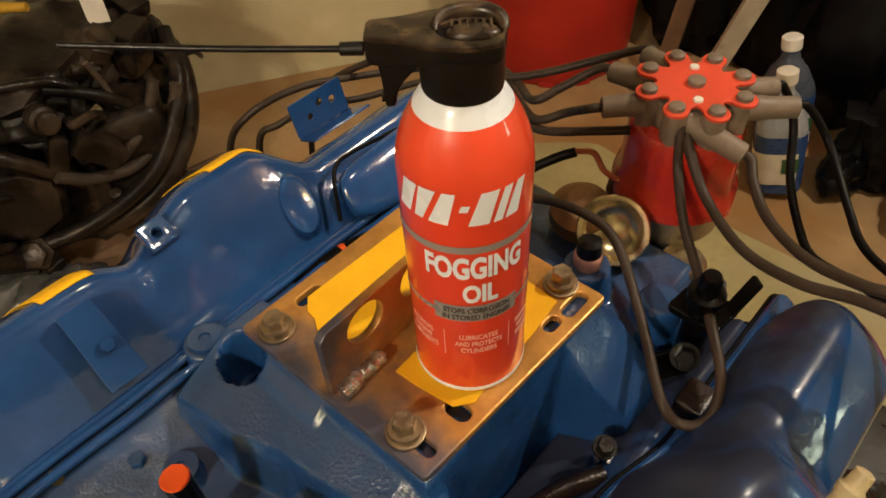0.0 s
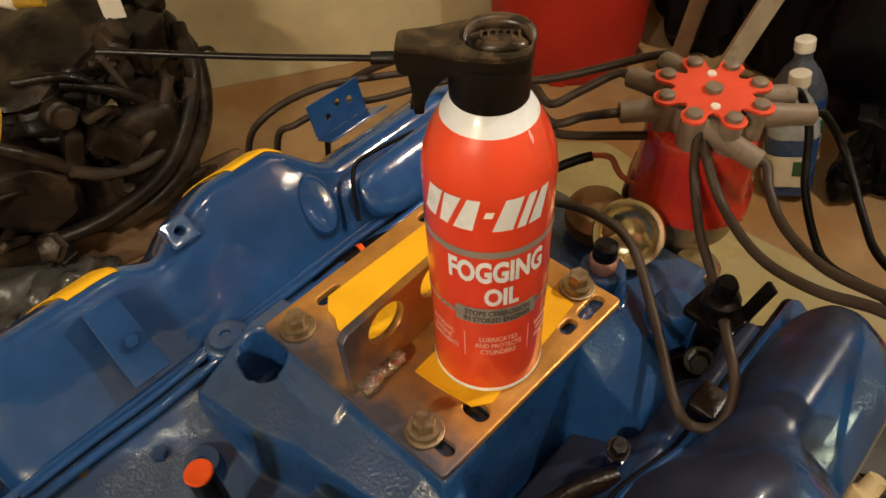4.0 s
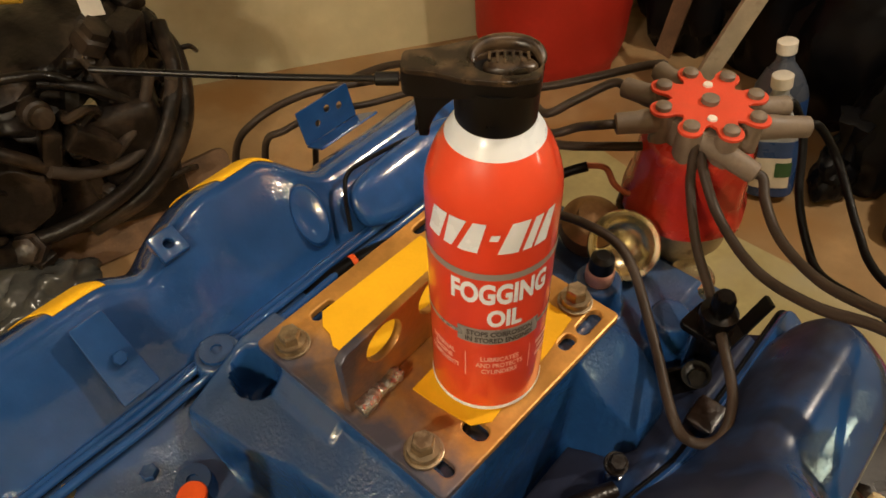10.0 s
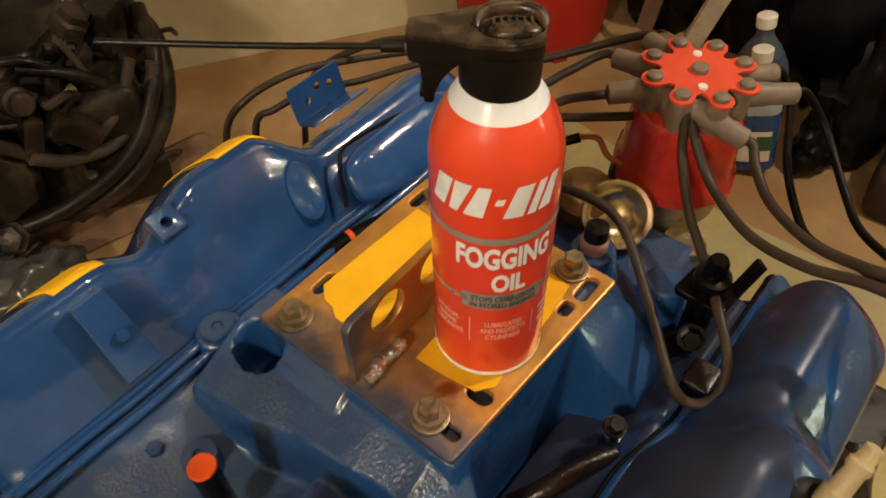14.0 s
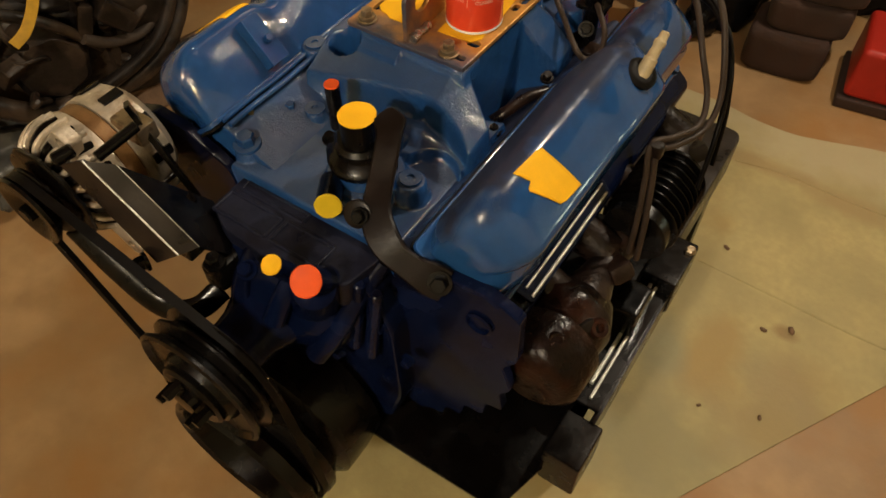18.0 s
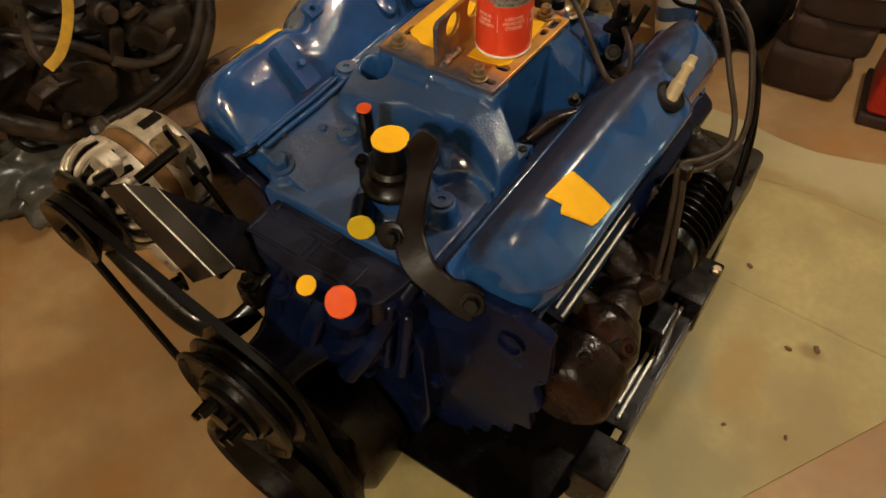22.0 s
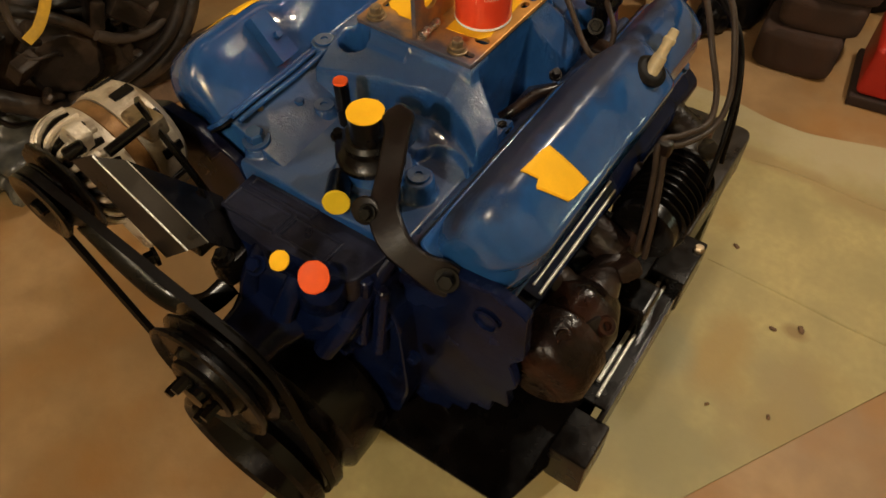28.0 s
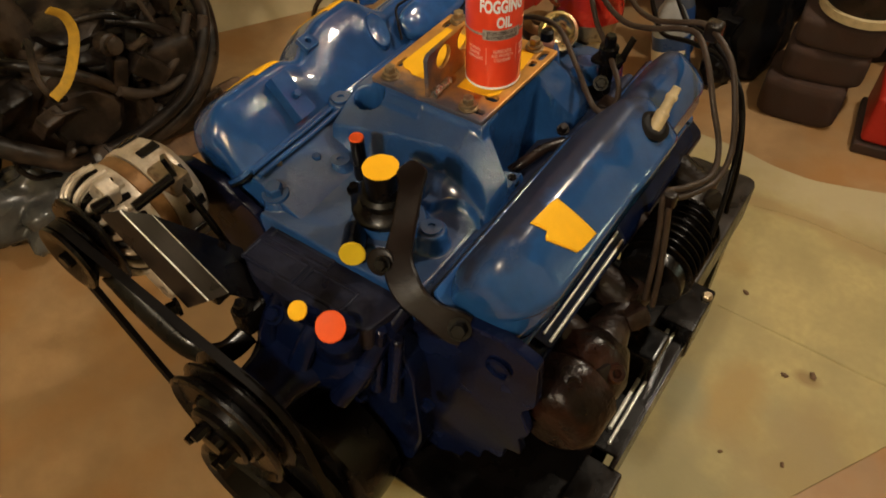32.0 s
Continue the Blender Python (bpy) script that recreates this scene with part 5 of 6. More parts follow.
# where each wire boot ends; two towers hold none
BOOT_END = {-83.4: (0.104, 0.293, 0.8145), 6.6: (0.1145, 0.346, 0.829), 51.6: (0.093, 0.358, 0.830)}
for a_, way_ in ((-128.4, -140.0), (-173.4, -180.0), (141.6, 155.0)):
    BOOT_END[a_] = (DX + 0.026 * math.cos(radians(a_)) + 0.0398 * math.cos(radians(way_)), DY + 0.026 * math.sin(radians(a_)) + 0.0398 * math.sin(radians(way_)), 0.8285)
LOBES = []
for k in range(240):
    a = 2 * math.pi * k / 240
    off = (math.degrees(a) - 6.6 + 22.5) % 45 - 22.5
    ear = 0.0088 ** 2 - (0.0350 * math.sin(radians(off))) ** 2
    r = 0.0350 * math.cos(radians(off)) + math.sqrt(ear) if ear > 0 else 0.0
    r = max(r, 0.0305 - 0.0042 * math.exp(-((abs(off) - 22.5) / 6) ** 2))
    LOBES.append((r * math.cos(a), r * math.sin(a)))
lid = part("retainer", flat([LOBES], 0.0026, 0.0006, Matrix.Translation((DX, DY, 0.8425))), REDLID, dist, "flat orange-red scalloped retainer", 15)
part("centre_nut", lathe(bmesh.new(), [(0.0062, 0), (0.0062, 0.0035), (0.0045, 0.0045)], Matrix.Translation((DX, DY, 0.8438)), 20), BOOT, lid)
BRIGHT = mat("bright_screw_steel", (0.85, 0.81, 0.74), 0.30, 0.3, var=0.1)
for a in (122, -58):
    part("retainer_screw", lathe(bmesh.new(), [(0.0036, 0), (0.0032, 0.0014), (0.0, 0.0018)], Matrix.Translation((DX + 0.020 * math.cos(radians(a)), DY + 0.020 * math.sin(radians(a)), 0.8438)), 16), BRIGHT, lid, "bright screw")
for a in TOWER:
    c, s = math.cos(radians(a)), math.sin(radians(a))
    part("rivet", lathe(bmesh.new(), [(0.0058, 0), (0.0056, 0.003), (0.0040, 0.0042), (0.0, 0.0044)], Matrix.Translation((DX + 0.0345 * c, DY + 0.0345 * s, 0.8436)), 18), BOOT, lid)
    if a in BOOT_END:
        p = Vector((DX + 0.026 * c, DY + 0.026 * s, 0.8325))
        d = Vector(BOOT_END[a]) - p
        k = d.length / 0.040
        part("boot", lathe(bmesh.new(), [(0.0085, 0), (0.0092, 0.006 * k), (0.0088, 0.021 * k), (0.0082, 0.023 * k), (0.0078, 0.039 * k), (0.0060, 0.040 * k)], frame_of(p, d), 20), BOOT, dist, "grey rubber plug boot")
    part("tower", lathe(bmesh.new(), [(0.0088, 0.806), (0.0094, 0.812), (0.0094, 0.834), (0.0075, 0.840)], Matrix.Translation((DX + 0.031 * c, DY + 0.031 * s, 0)), 18), BOOT, dist)
part("housing", lathe(bmesh.new(), [(0.020, 0.66), (0.022, 0.70), (0.030, 0.715), (0.041, 0.722), (0.042, 0.748), (0.043, 0.752), (0.0, 0.752)], dm, 48), STEEL, dist, "metal distributor housing")
for s in (1, -1):
    part("clip", tube(bmesh.new(), [(DX + 0.042 * s * 0.73, DY + 0.042 * s * 0.68, 0.733), (DX + 0.049 * s * 0.73, DY + 0.049 * s * 0.68, 0.745), (DX + 0.048 * s * 0.73, DY + 0.048 * s * 0.68, 0.760)], 0.003, 8), STEEL, dist)
part("vacuum_can", lathe(bmesh.new(), [(0.010, -0.036), (0.012, -0.014), (0.0245, -0.010), (0.0272, -0.005), (0.0275, 0.0), (0.0262, 0.0022), (0.0228, 0.0012), (0.0185, -0.0055), (0.0105, -0.0085), (0.0, -0.0088)], frame_of((0.047, 0.232, 0.752), (0.30, -0.68, 0.66)), 44), GOLDZINC, dist, "yellowish zinc vacuum advance dish")
part("vacuum_arm", tube(bmesh.new(), [(0.044, 0.262, 0.752), (0.048, 0.285, 0.742), (0.054, 0.30, 0.738)], 0.011, 12), STEEL, dist)
part("gold_collar", lathe(bmesh.new(), [(0.017, 0), (0.0185, 0.003), (0.0185, 0.042), (0.016, 0.046)], Matrix.Translation((0.092, 0.268, 0.676)), 32), GOLDZINC, dist, "shiny yellowish metal sleeve")


# ---- plug wires ----
def wire(points, r, label, name="plug_wire", material=WIRE):
    return tagged(part(name, tube(bmesh.new(), points, r, 10, 8), material), label, "wire", "ignition wires")


W = "dark ignition wire"


def boot_end(a, out=0.0):
    d = Vector(BOOT_END[a]) - Vector((DX + 0.026 * math.cos(radians(a)), DY + 0.026 * math.sin(radians(a)), 0.8325))
    return Vector(BOOT_END[a]) + d.normalized() * (out - 0.002)


wire([(0.060, 0.277, 0.841), (0.066, 0.271, 0.820), (0.072, 0.266, 0.800), (0.095, 0.241, 0.780), (0.119, 0.219, 0.770), (0.145, 0.191, 0.763), (0.169, 0.164, 0.752), (0.175, 0.142, 0.738), (0.161, 0.132, 0.732), (0.144, 0.135, 0.744), (0.104, 0.176, 0.752), (0.060, 0.208, 0.772), (0.020, 0.212, 0.775), (-0.03, 0.222, 0.75), (-0.09, 0.23, 0.73)], 0.0036, W + " looping low over the manifold")
wire([(0.064, 0.283, 0.826), (0.074, 0.270, 0.820), (0.101, 0.253, 0.800), (0.141, 0.225, 0.800), (0.181, 0.206, 0.815), (0.215, 0.202, 0.828), (0.240, 0.194, 0.832), (0.264, 0.170, 0.818), (0.290, 0.142, 0.786), (0.312, 0.126, 0.748), (0.318, 0.098, 0.731), (0.303, 0.060, 0.735), (0.289, 0.036, 0.737), (0.295, 0.026, 0.70), (0.303, 0.012, 0.65), (0.307, 0.002, 0.60)], 0.0036, W + " over the valve cover to a plug")
wire([boot_end(-83.4), boot_end(-83.4, 0.008), (0.120, 0.280, 0.806), (0.142, 0.258, 0.802), (0.176, 0.230, 0.812), (0.210, 0.211, 0.830), (0.244, 0.208, 0.838), (0.284, 0.182, 0.824), (0.310, 0.154, 0.786), (0.325, 0.134, 0.742), (0.324, 0.104, 0.722), (0.309, 0.064, 0.724), (0.297, 0.039, 0.727), (0.303, 0.029, 0.69), (0.312, 0.015, 0.64), (0.317, 0.005, 0.59)], 0.0036, W + " over the valve cover to a plug")
wire([boot_end(6.6), boot_end(6.6, 0.010), (0.141, 0.357, 0.803), (0.176, 0.323, 0.782), (0.199, 0.295, 0.780), (0.245, 0.262, 0.785), (0.300, 0.215, 0.765), (0.328, 0.185, 0.70), (0.338, 0.17, 0.62)], 0.0031, W + " behind the valve cover", "plug_wire", RUBBER)
wire([boot_end(51.6), boot_end(51.6, 0.008), (0.110, 0.370, 0.800), (0.128, 0.343, 0.772), (0.152, 0.316, 0.755), (0.173, 0.294, 0.755), (0.215, 0.270, 0.772), (0.268, 0.240, 0.778), (0.312, 0.200, 0.745), (0.332, 0.150, 0.69), (0.338, 0.12, 0.62)], 0.0032, W + " behind the valve cover", "plug_wire", RUBBER)
wire([boot_end(-128.4), boot_end(-128.4, 0.012), (-0.025, 0.268, 0.806), (-0.049, 0.262, 0.792), (-0.095, 0.300, 0.770), (-0.150, 0.345, 0.745), (-0.230, 0.335, 0.715), (-0.268, 0.270, 0.712), (-0.276, 0.220, 0.728), (-0.290, 0.180, 0.722), (-0.309, 0.166, 0.700), (-0.318, 0.160, 0.60)], 0.0036, W + " over the far valve cover")
wire([boot_end(-173.4), boot_end(-173.4, 0.012), (-0.044, 0.288, 0.810), (-0.060, 0.272, 0.800), (-0.110, 0.315, 0.775), (-0.170, 0.350, 0.750), (-0.240, 0.335, 0.725), (-0.272, 0.265, 0.738), (-0.284, 0.205, 0.752), (-0.302, 0.158, 0.740), (-0.322, 0.140, 0.700), (-0.333, 0.132, 0.60)], 0.0036, W + " over the far valve cover")
wire([boot_end(141.6), boot_end(141.6, 0.012), (-0.10, 0.30, 0.79), (-0.17, 0.285, 0.79), (-0.25, 0.275, 0.76), (-0.32, 0.25, 0.70), (-0.34, 0.24, 0.60)], 0.0036, W + " over the far valve cover")
wire([(DX - 0.024, DY - 0.022, 0.805), (DX - 0.045, DY - 0.042, 0.806), (-0.039, 0.256, 0.790), (-0.085, 0.290, 0.765), (-0.13, 0.335, 0.74), (-0.20, 0.345, 0.70), (-0.28, 0.33, 0.62)], 0.0036, W + " over the far valve cover")
clipper = part("wire_clip", box(bmesh.new(), (0.285, 0.032, 0.721), (0.303, 0.044, 0.741), 0.004, None, 3), RUST)
tagged(clipper, "rusty brown clip holding the ignition wires together", "clip")
clipper = part("wire_clip", box(bmesh.new(), (0.242, 0.200, 0.822), (0.262, 0.218, 0.846), 0.005, None, 3), RUST)
tagged(clipper, "rusty brown clip holding the ignition wires together", "clip")
tagged(part("sensor_wire", tube(bmesh.new(), [(0.038, 0.285, 0.757), (0.024, 0.272, 0.763), (0.016, 0.262, 0.775), (0.006, 0.262, 0.786), (-0.008, 0.256, 0.785)], 0.0024, 8), mat("orange_wire", (0.42, 0.12, 0.05), 0.5)), "thin orange-brown sensor wire", "wire", "ignition wires")
tagged(part("hose", tube(bmesh.new(), [(-0.006, 0.256, 0.785), (-0.016, 0.248, 0.780), (-0.03, 0.236, 0.77), (-0.05, 0.225, 0.75)], 0.004, 10), RUBBER), "short black rubber hose", "hose")
for pts in ([(-0.095, 0.17, 0.722), (-0.108, 0.125, 0.727), (-0.114, 0.102, 0.727)],):
    ob = thing("vacuum_hose", pts[0], "black hose end with an orange ring beside the manifold", "hose")
    part("tube", tube(bmesh.new(), pts + [(-0.120, 0.080, 0.722), (-0.126, 0.058, 0.712), (-0.130, 0.044, 0.698)], 0.0070, 12), RUBBER, ob)
    part("ring", lathe(bmesh.new(), [(0.0066, -0.0025), (0.0074, -0.002), (0.0074, 0.002), (0.0066, 0.0025)], frame_of((-0.114, 0.102, 0.727), (-0.2, -1, 0)), 20), ORANGE, ob, "orange ring")
# sender, black bolt stand and lever behind the carburettor pad
sender = thing("oil_sender", (0.050, 0.194, 0.75), "black plug with a pale ring in the manifold", "plug")
part("ring", lathe(bmesh.new(), [(0.0100, 0.750), (0.0105, 0.754), (0.0105, 0.760), (0.0090, 0.762)], Matrix.Translation((0.050, 0.194, 0)), 24), mat("pale_pink_plastic", (0.62, 0.33, 0.26), 0.4), sender, "pale pink ring")
part("plug", lathe(bmesh.new(), [(0.0088, 0.760), (0.0092, 0.764), (0.0085, 0.773), (0.005, 0.776), (0.0, 0.776)], Matrix.Translation((0.050, 0.194, 0)), 24), CAPBLACK, sender)
stand = thing("coil_bracket", (0.13, 0.20, 0.71), "black painted coil bracket with bolt and lever", "bracket")
part("base", flat([rounded([(-0.020, -0.014), (0.016, -0.016), (0.020, 0.014), (-0.016, 0.016)], 0.005)], 0.006, 0.001, Matrix.Translation((0.135, 0.203, 0.757))), BLACK, stand)
part("post", lathe(bmesh.new(), [(0.010, 0.70), (0.010, 0.770), (0.0125, 0.772), (0.0125, 0.777), (0.0075, 0.778), (0.0075, 0.790), (0.0055, 0.794), (0.0, 0.794)], Matrix.Translation((0.135, 0.200, 0)), 24), BLACK, stand)
part("lever", bar(bmesh.new(), (0.146, 0.206, 0.745), (0.157, 0.222, 0.785), 0.010, 0.004, (0.7, -0.6, 0.0)), BLACK, stand)
part("plate_arm", flat([rounded([(0, 0), (0.042, 0.0), (0.036, 0.022), (0.008, 0.020)], 0.005)], 0.005, 0.001, axes((0.118, 0.155, 0.705), (0.6, 0.7, 0.15), (-0.3, 0.2, 0.9))), BLACK, stand)
hexbolt("arm_bolt", (0.142, 0.172, 0.742), (0.3, -0.7, 0.6), 0.007, stand, BLACK, 0.010)
link = thing("throttle_linkage", (0.125, 0.05, 0.69), "dark greasy linkage and pipe beside the lifting plate", "linkage")
# black plate added under the sheet to put deep shade in the hollow
part("base", flat([rounded([(0.086, 0.022), (0.152, 0.022), (0.152, 0.114), (0.086, 0.114)], 0.008)], 0.004, 0.001, Matrix.Translation((0, 0, 0.640))), BLACK, link)
valley = axes((0.092, 0.060, 0.652), (0, 1, 0), (-0.82, 0, -0.57))
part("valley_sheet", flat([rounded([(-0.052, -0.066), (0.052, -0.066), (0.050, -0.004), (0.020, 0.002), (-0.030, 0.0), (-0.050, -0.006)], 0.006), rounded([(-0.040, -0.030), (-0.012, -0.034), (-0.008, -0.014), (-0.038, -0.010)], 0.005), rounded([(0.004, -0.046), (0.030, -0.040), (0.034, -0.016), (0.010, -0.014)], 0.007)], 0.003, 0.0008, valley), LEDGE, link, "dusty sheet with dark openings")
part("rod", tube(bmesh.new(), [(0.104, 0.020, 0.690), (0.118, 0.038, 0.703), (0.128, 0.062, 0.708), (0.140, 0.085, 0.706)], 0.0070, 12, 6), RUST, link, "brownish shiny pipe")
part("block", box(bmesh.new(), (0.108, -0.012, 0.675), (0.126, 0.012, 0.698), 0.003), BLACK, link)
hexbolt("nut", (0.118, 0.0, 0.698), (0, 0, 1), 0.006, link, BLACK, 0.009)
hexbolt("nut", (0.132, 0.098, 0.715), (0.2, -0.2, 1), 0.006, link, RUST, 0.008)
part("clevis", box(bmesh.new(), (0.150, 0.146, 0.712), (0.170, 0.172, 0.730), 0.003), RUST, link, "rusty brown clevis")
choke = part("choke_stove", lathe(bmesh.new(), [(0.024, 0), (0.025, 0.006), (0.024, 0.016), (0.018, 0.021), (0.012, 0.022), (0.011, 0.027), (0.0, 0.028)], frame_of((0.012, 0.243, 0.735), (0.1, -0.2, 1)), 32), BROWNSTEEL)
tagged(choke, "brownish metal choke housing behind the pad", "housing")

# ---- right flank: exhaust manifold, shields, cradle ----
for side, P, y0 in ((1, PR, -0.19), (-1, PL, -0.175)):
    exhaust = thing("exhaust_manifold", P(0.30, 0.05, -0.03), "dark rusty cast-iron exhaust manifold under the valve cover", "exhaust manifold", "exhaust manifolds")
    log = [P(0.345, y0 + f * 0.47, 0.022 - 0.01 * f) for f in (0.12, 0.32, 0.55, 0.78, 1.0)]
    part("log", tube(bmesh.new(), log, lambda t: 0.025 - 0.006 * math.cos(t * 19), 18, 10), RUST, exhaust)
    for f in (0.22, 0.42, 0.64, 0.92):
        part("port", tube(bmesh.new(), [P(0.262, y0 + f * 0.47, -0.002), P(0.300, y0 + f * 0.47, 0.008), P(0.340, y0 + f * 0.47, 0.018)], 0.025, 16, 5), RUST, exhaust)
        part("port_flange", flat([rounded([(-0.032, -0.02), (0.032, -0.02), (0.032, 0.02), (-0.032, 0.02)], 0.008)], 0.008, 0.001, axes(P(0.268, y0 + f * 0.47, -0.012), (0, 1, 0), P(0, 0, 1) - P(0, 0, 0))), RUST, exhaust)
        part("rib_casting", box(bmesh.new(), (-0.016, -0.013, -0.021), (0.016, 0.013, 0.021), 0.008, axes(P(0.352, y0 + f * 0.47 - 0.02, 0.034), (0.5, 0.8, 0.2 * side), (-0.4, 0.3, 0.8))), RUST, exhaust)
        hexbolt("port_bolt", P(0.272, y0 + f * 0.47 + 0.034, -0.008), P(1, 0, 0) - P(0, 0, 0), 0.007, exhaust, RUST, 0.010)
    # lumpy oily front casting where the manifold turns down
    rings = []
    for yy, sx, sz, lift in ((-0.186, 0.62, 0.55, -0.004), (-0.172, 0.95, 0.92, 0.0), (-0.128, 1.0, 1.0, 0.004), (-0.118, 0.84, 0.86, 0.0), (-0.092, 0.90, 0.98, 0.008), (-0.060, 0.66, 0.70, 0.006)):
        ring = [Vector((0.01 + side * (0.282 + sx * dx), yy + 0.06 * dx, 0.553 + lift + sz * dz)) for dx, dz in ((-0.048, -0.03), (-0.02, -0.058), (0.024, -0.052), (0.046, -0.018), (0.042, 0.020), (0.016, 0.050), (-0.014, 0.058), (-0.050, 0.040))]
        ring = smooth_line(ring[-1:] + ring + ring[:2], 4)[4:-5]
        rings.append(ring if side > 0 else ring[::-1])
    casting = part("front_casting", loft(bmesh.new(), rings), BROWNCAST, exhaust, "oily brown front end casting", sharp=70)
    for cx, cy, cz, r in ((0.292, -0.152, 0.602, 0.010), (0.322, -0.104, 0.588, 0.012)):
        part("boss", lathe(bmesh.new(), [(r * 1.15, -0.012), (r, 0.004), (r * 0.8, 0.007), (r * 0.45, 0.006), (r * 0.4, 0.0), (0.0, 0.0)], frame_of((0.01 + side * (cx - 0.01), cy, cz), (0.45 * side, -0.35, 0.8)), 20), BROWNCAST, casting)
    # bright strips painted for the highlights on the glossy head edge below the cover
    for u, n, w in ((0.268, 0.044, 0.0016), (0.281, 0.041, 0.0022)):
        part("edge_highlight", tube(bmesh.new(), [P(u, y0 + 0.055, n), P(u, y0 + 0.13, n + 0.0005), P(u, y0 + 0.235, n)], w, 8, 5), SCUFFGLINT, exhaust, "bright strip painted for the highlight on the head edge")
    part("head_ledge", flat([rounded([(0.246, y0 + 0.04), (0.287, y0 + 0.05), (0.287, y0 + 0.24), (0.246, y0 + 0.25)], 0.006)], 0.006, 0.001, axes(P(0, 0, 0.0385), P(1, 0, 0) - P(0, 0, 0), P(0, 1, 0) - P(0, 0, 0))), SHADEBLUE, exhaust, "narrow blue ledge")
# ribbed black motor beside the block
starter = thing("starter_motor", (0.33, 0.07, 0.55), "black ribbed cylindrical motor beside the block", "motor")
sm = axes((0.300, 0.03, 0.60), (1, 0, 0), (0, 0, 1)) @ pose(0, 0, 0, 180, 0, 0)
part("case", lathe(bmesh.new(), [(0.03, -0.002), (0.040, 0.0), (0.040, 0.12), (0.03, 0.125)], sm, 40), BLACK, starter)
for k in range(8):
    part("cooling_rib", lathe(bmesh.new(), [(0.0395, 0), (0.0455, 0.0012), (0.0460, 0.002), (0.0455, 0.0028), (0.0395, 0.004)], sm @ Matrix.Translation((0, 0, 0.02 + 0.0125 * k)), 36), BLACK, starter)

cradle = thing("engine_cradle", (0, 0.15, 0), "black steel engine cradle on short legs", "cradle")
for s in (1, -1):
    part("side_rail", box(bmesh.new(), (s * 0.352 - 0.004, -0.115, 0.335), (s * 0.352 + 0.004, 0.215, 0.402), 0.001), BLACK, cradle, "black steel side rail")
    part("rail_top", box(bmesh.new(), (min(s * 0.20, s * 0.352), -0.10, 0.400), (max(s * 0.20, s * 0.352), 0.207, 0.406), 0.001), BLACK, cradle)
    part("worn_strip", box(bmesh.new(), (s * 0.326 - 0.0026, -0.07, 0.406), (s * 0.326 + 0.0026, 0.145, 0.413), 0.001), SCUFFGLINT, cradle, "scuffed bare steel strip")
    part("worn_strip", box(bmesh.new(), (s * 0.335 - 0.0022, -0.09, 0.406), (s * 0.335 + 0.0022, 0.12, 0.411), 0.001), SCUFFGLINT, cradle, "scuffed bare steel strip")
    part("end_box", flat([rounded([(min(s * 0.20, s * 0.328), 0.212), (max(s * 0.20, s * 0.328), 0.212), (max(s * 0.20, s * 0.328), 0.50), (min(s * 0.20, s * 0.328), 0.50)], 0.022)], 0.082, 0.006, Matrix.Translation((0, 0, 0.371))), WORNBLACK, cradle)
    part("end_block", box(bmesh.new(), (s * 0.338 - 0.03, 0.12, 0.36), (s * 0.338 + 0.022, 0.21, 0.43), 0.004), BLACK, cradle)
    part("rail_nut", lathe(bmesh.new(), [(0.008, 0), (0.008, 0.006), (0.006, 0.008)], frame_of((s * 0.352, 0.19, 0.43), (0, 0, 1)), 6), STEEL, cradle)
    for y in (-0.03, 0.47):
        part("leg", box(bmesh.new(), (s * 0.30 - 0.02, y - 0.02, 0.0), (s * 0.30 + 0.02, y + 0.02, 0.335), 0.003), BLACK, cradle)
    part("corner_block", box(bmesh.new(), (s * 0.350 - 0.035, -0.182, 0.315), (s * 0.350 + 0.018, -0.112, 0.398), 0.004), BLACK, cradle)
    part("engine_mount", box(bmesh.new(), (min(s * 0.16, s * 0.34), 0.02, 0.39), (max(s * 0.16, s * 0.34), 0.08, 0.46), 0.008), BLACK, cradle)
for y in (-0.10, 0.5):
    part("cross_member", box(bmesh.new(), (-0.31, y - 0.018, 0.30), (0.31, y + 0.018, 0.342), 0.002), BLACK, cradle)
part("front_pan", flat([rounded([(0.093, -0.265), (0.30, -0.262), (0.335, -0.13), (0.33, 0.10), (-0.10, 0.10), (-0.10, -0.16)], 0.01)], 0.006, 0.001, Matrix.Translation((0, 0, 0.345))), BLACK, cradle, "dark sheet-steel pan under the engine")

# ---- things round the engine ----
random.seed(11)


def lump(bm, c, size, amp=0.18, seed=0, sub=4):
    made = bmesh.ops.create_icosphere(bm, subdivisions=sub, radius=1.0)["verts"]
    for v in made:
        n = noise.noise(v.co * 1.7 + Vector((seed, 0, 0))) + 0.5 * noise.noise(v.co * 4.1 + Vector((0, seed, 0)))
        k = 1 + amp * n
        p = Vector((v.co.x * size[0] * k, v.co.y * size[1] * k, v.co.z * size[2] * k))
        v.co = Vector(c) + p
    return bm


# second engine, old and greasy, on the floor by the wall
old = thing("old_engine", (-1.22, 0.22, 0), "old greasy black engine with hoses standing on the floor", "engine")
OM = Matrix.Translation((-1.25, 0.22, 0)) @ pose(0, 0, 0, 0, 0, -25)
part("block", box(bmesh.new(), (-0.24, -0.26, 0.06), (0.20, 0.24, 0.34), 0.03, OM, 3), GREASE, old)
part("bell_housing", lathe(bmesh.new(), [(0.20, 0), (0.21, 0.02), (0.19, 0.10), (0.15, 0.16), (0.06, 0.17)], axes((-1.12, 0.38, 0.24), (0.5, -0.8, 0), (0, 0, 1)), 40, lambda a: 1 + 0.03 * math.sin(11 * a)), GREASE, old)
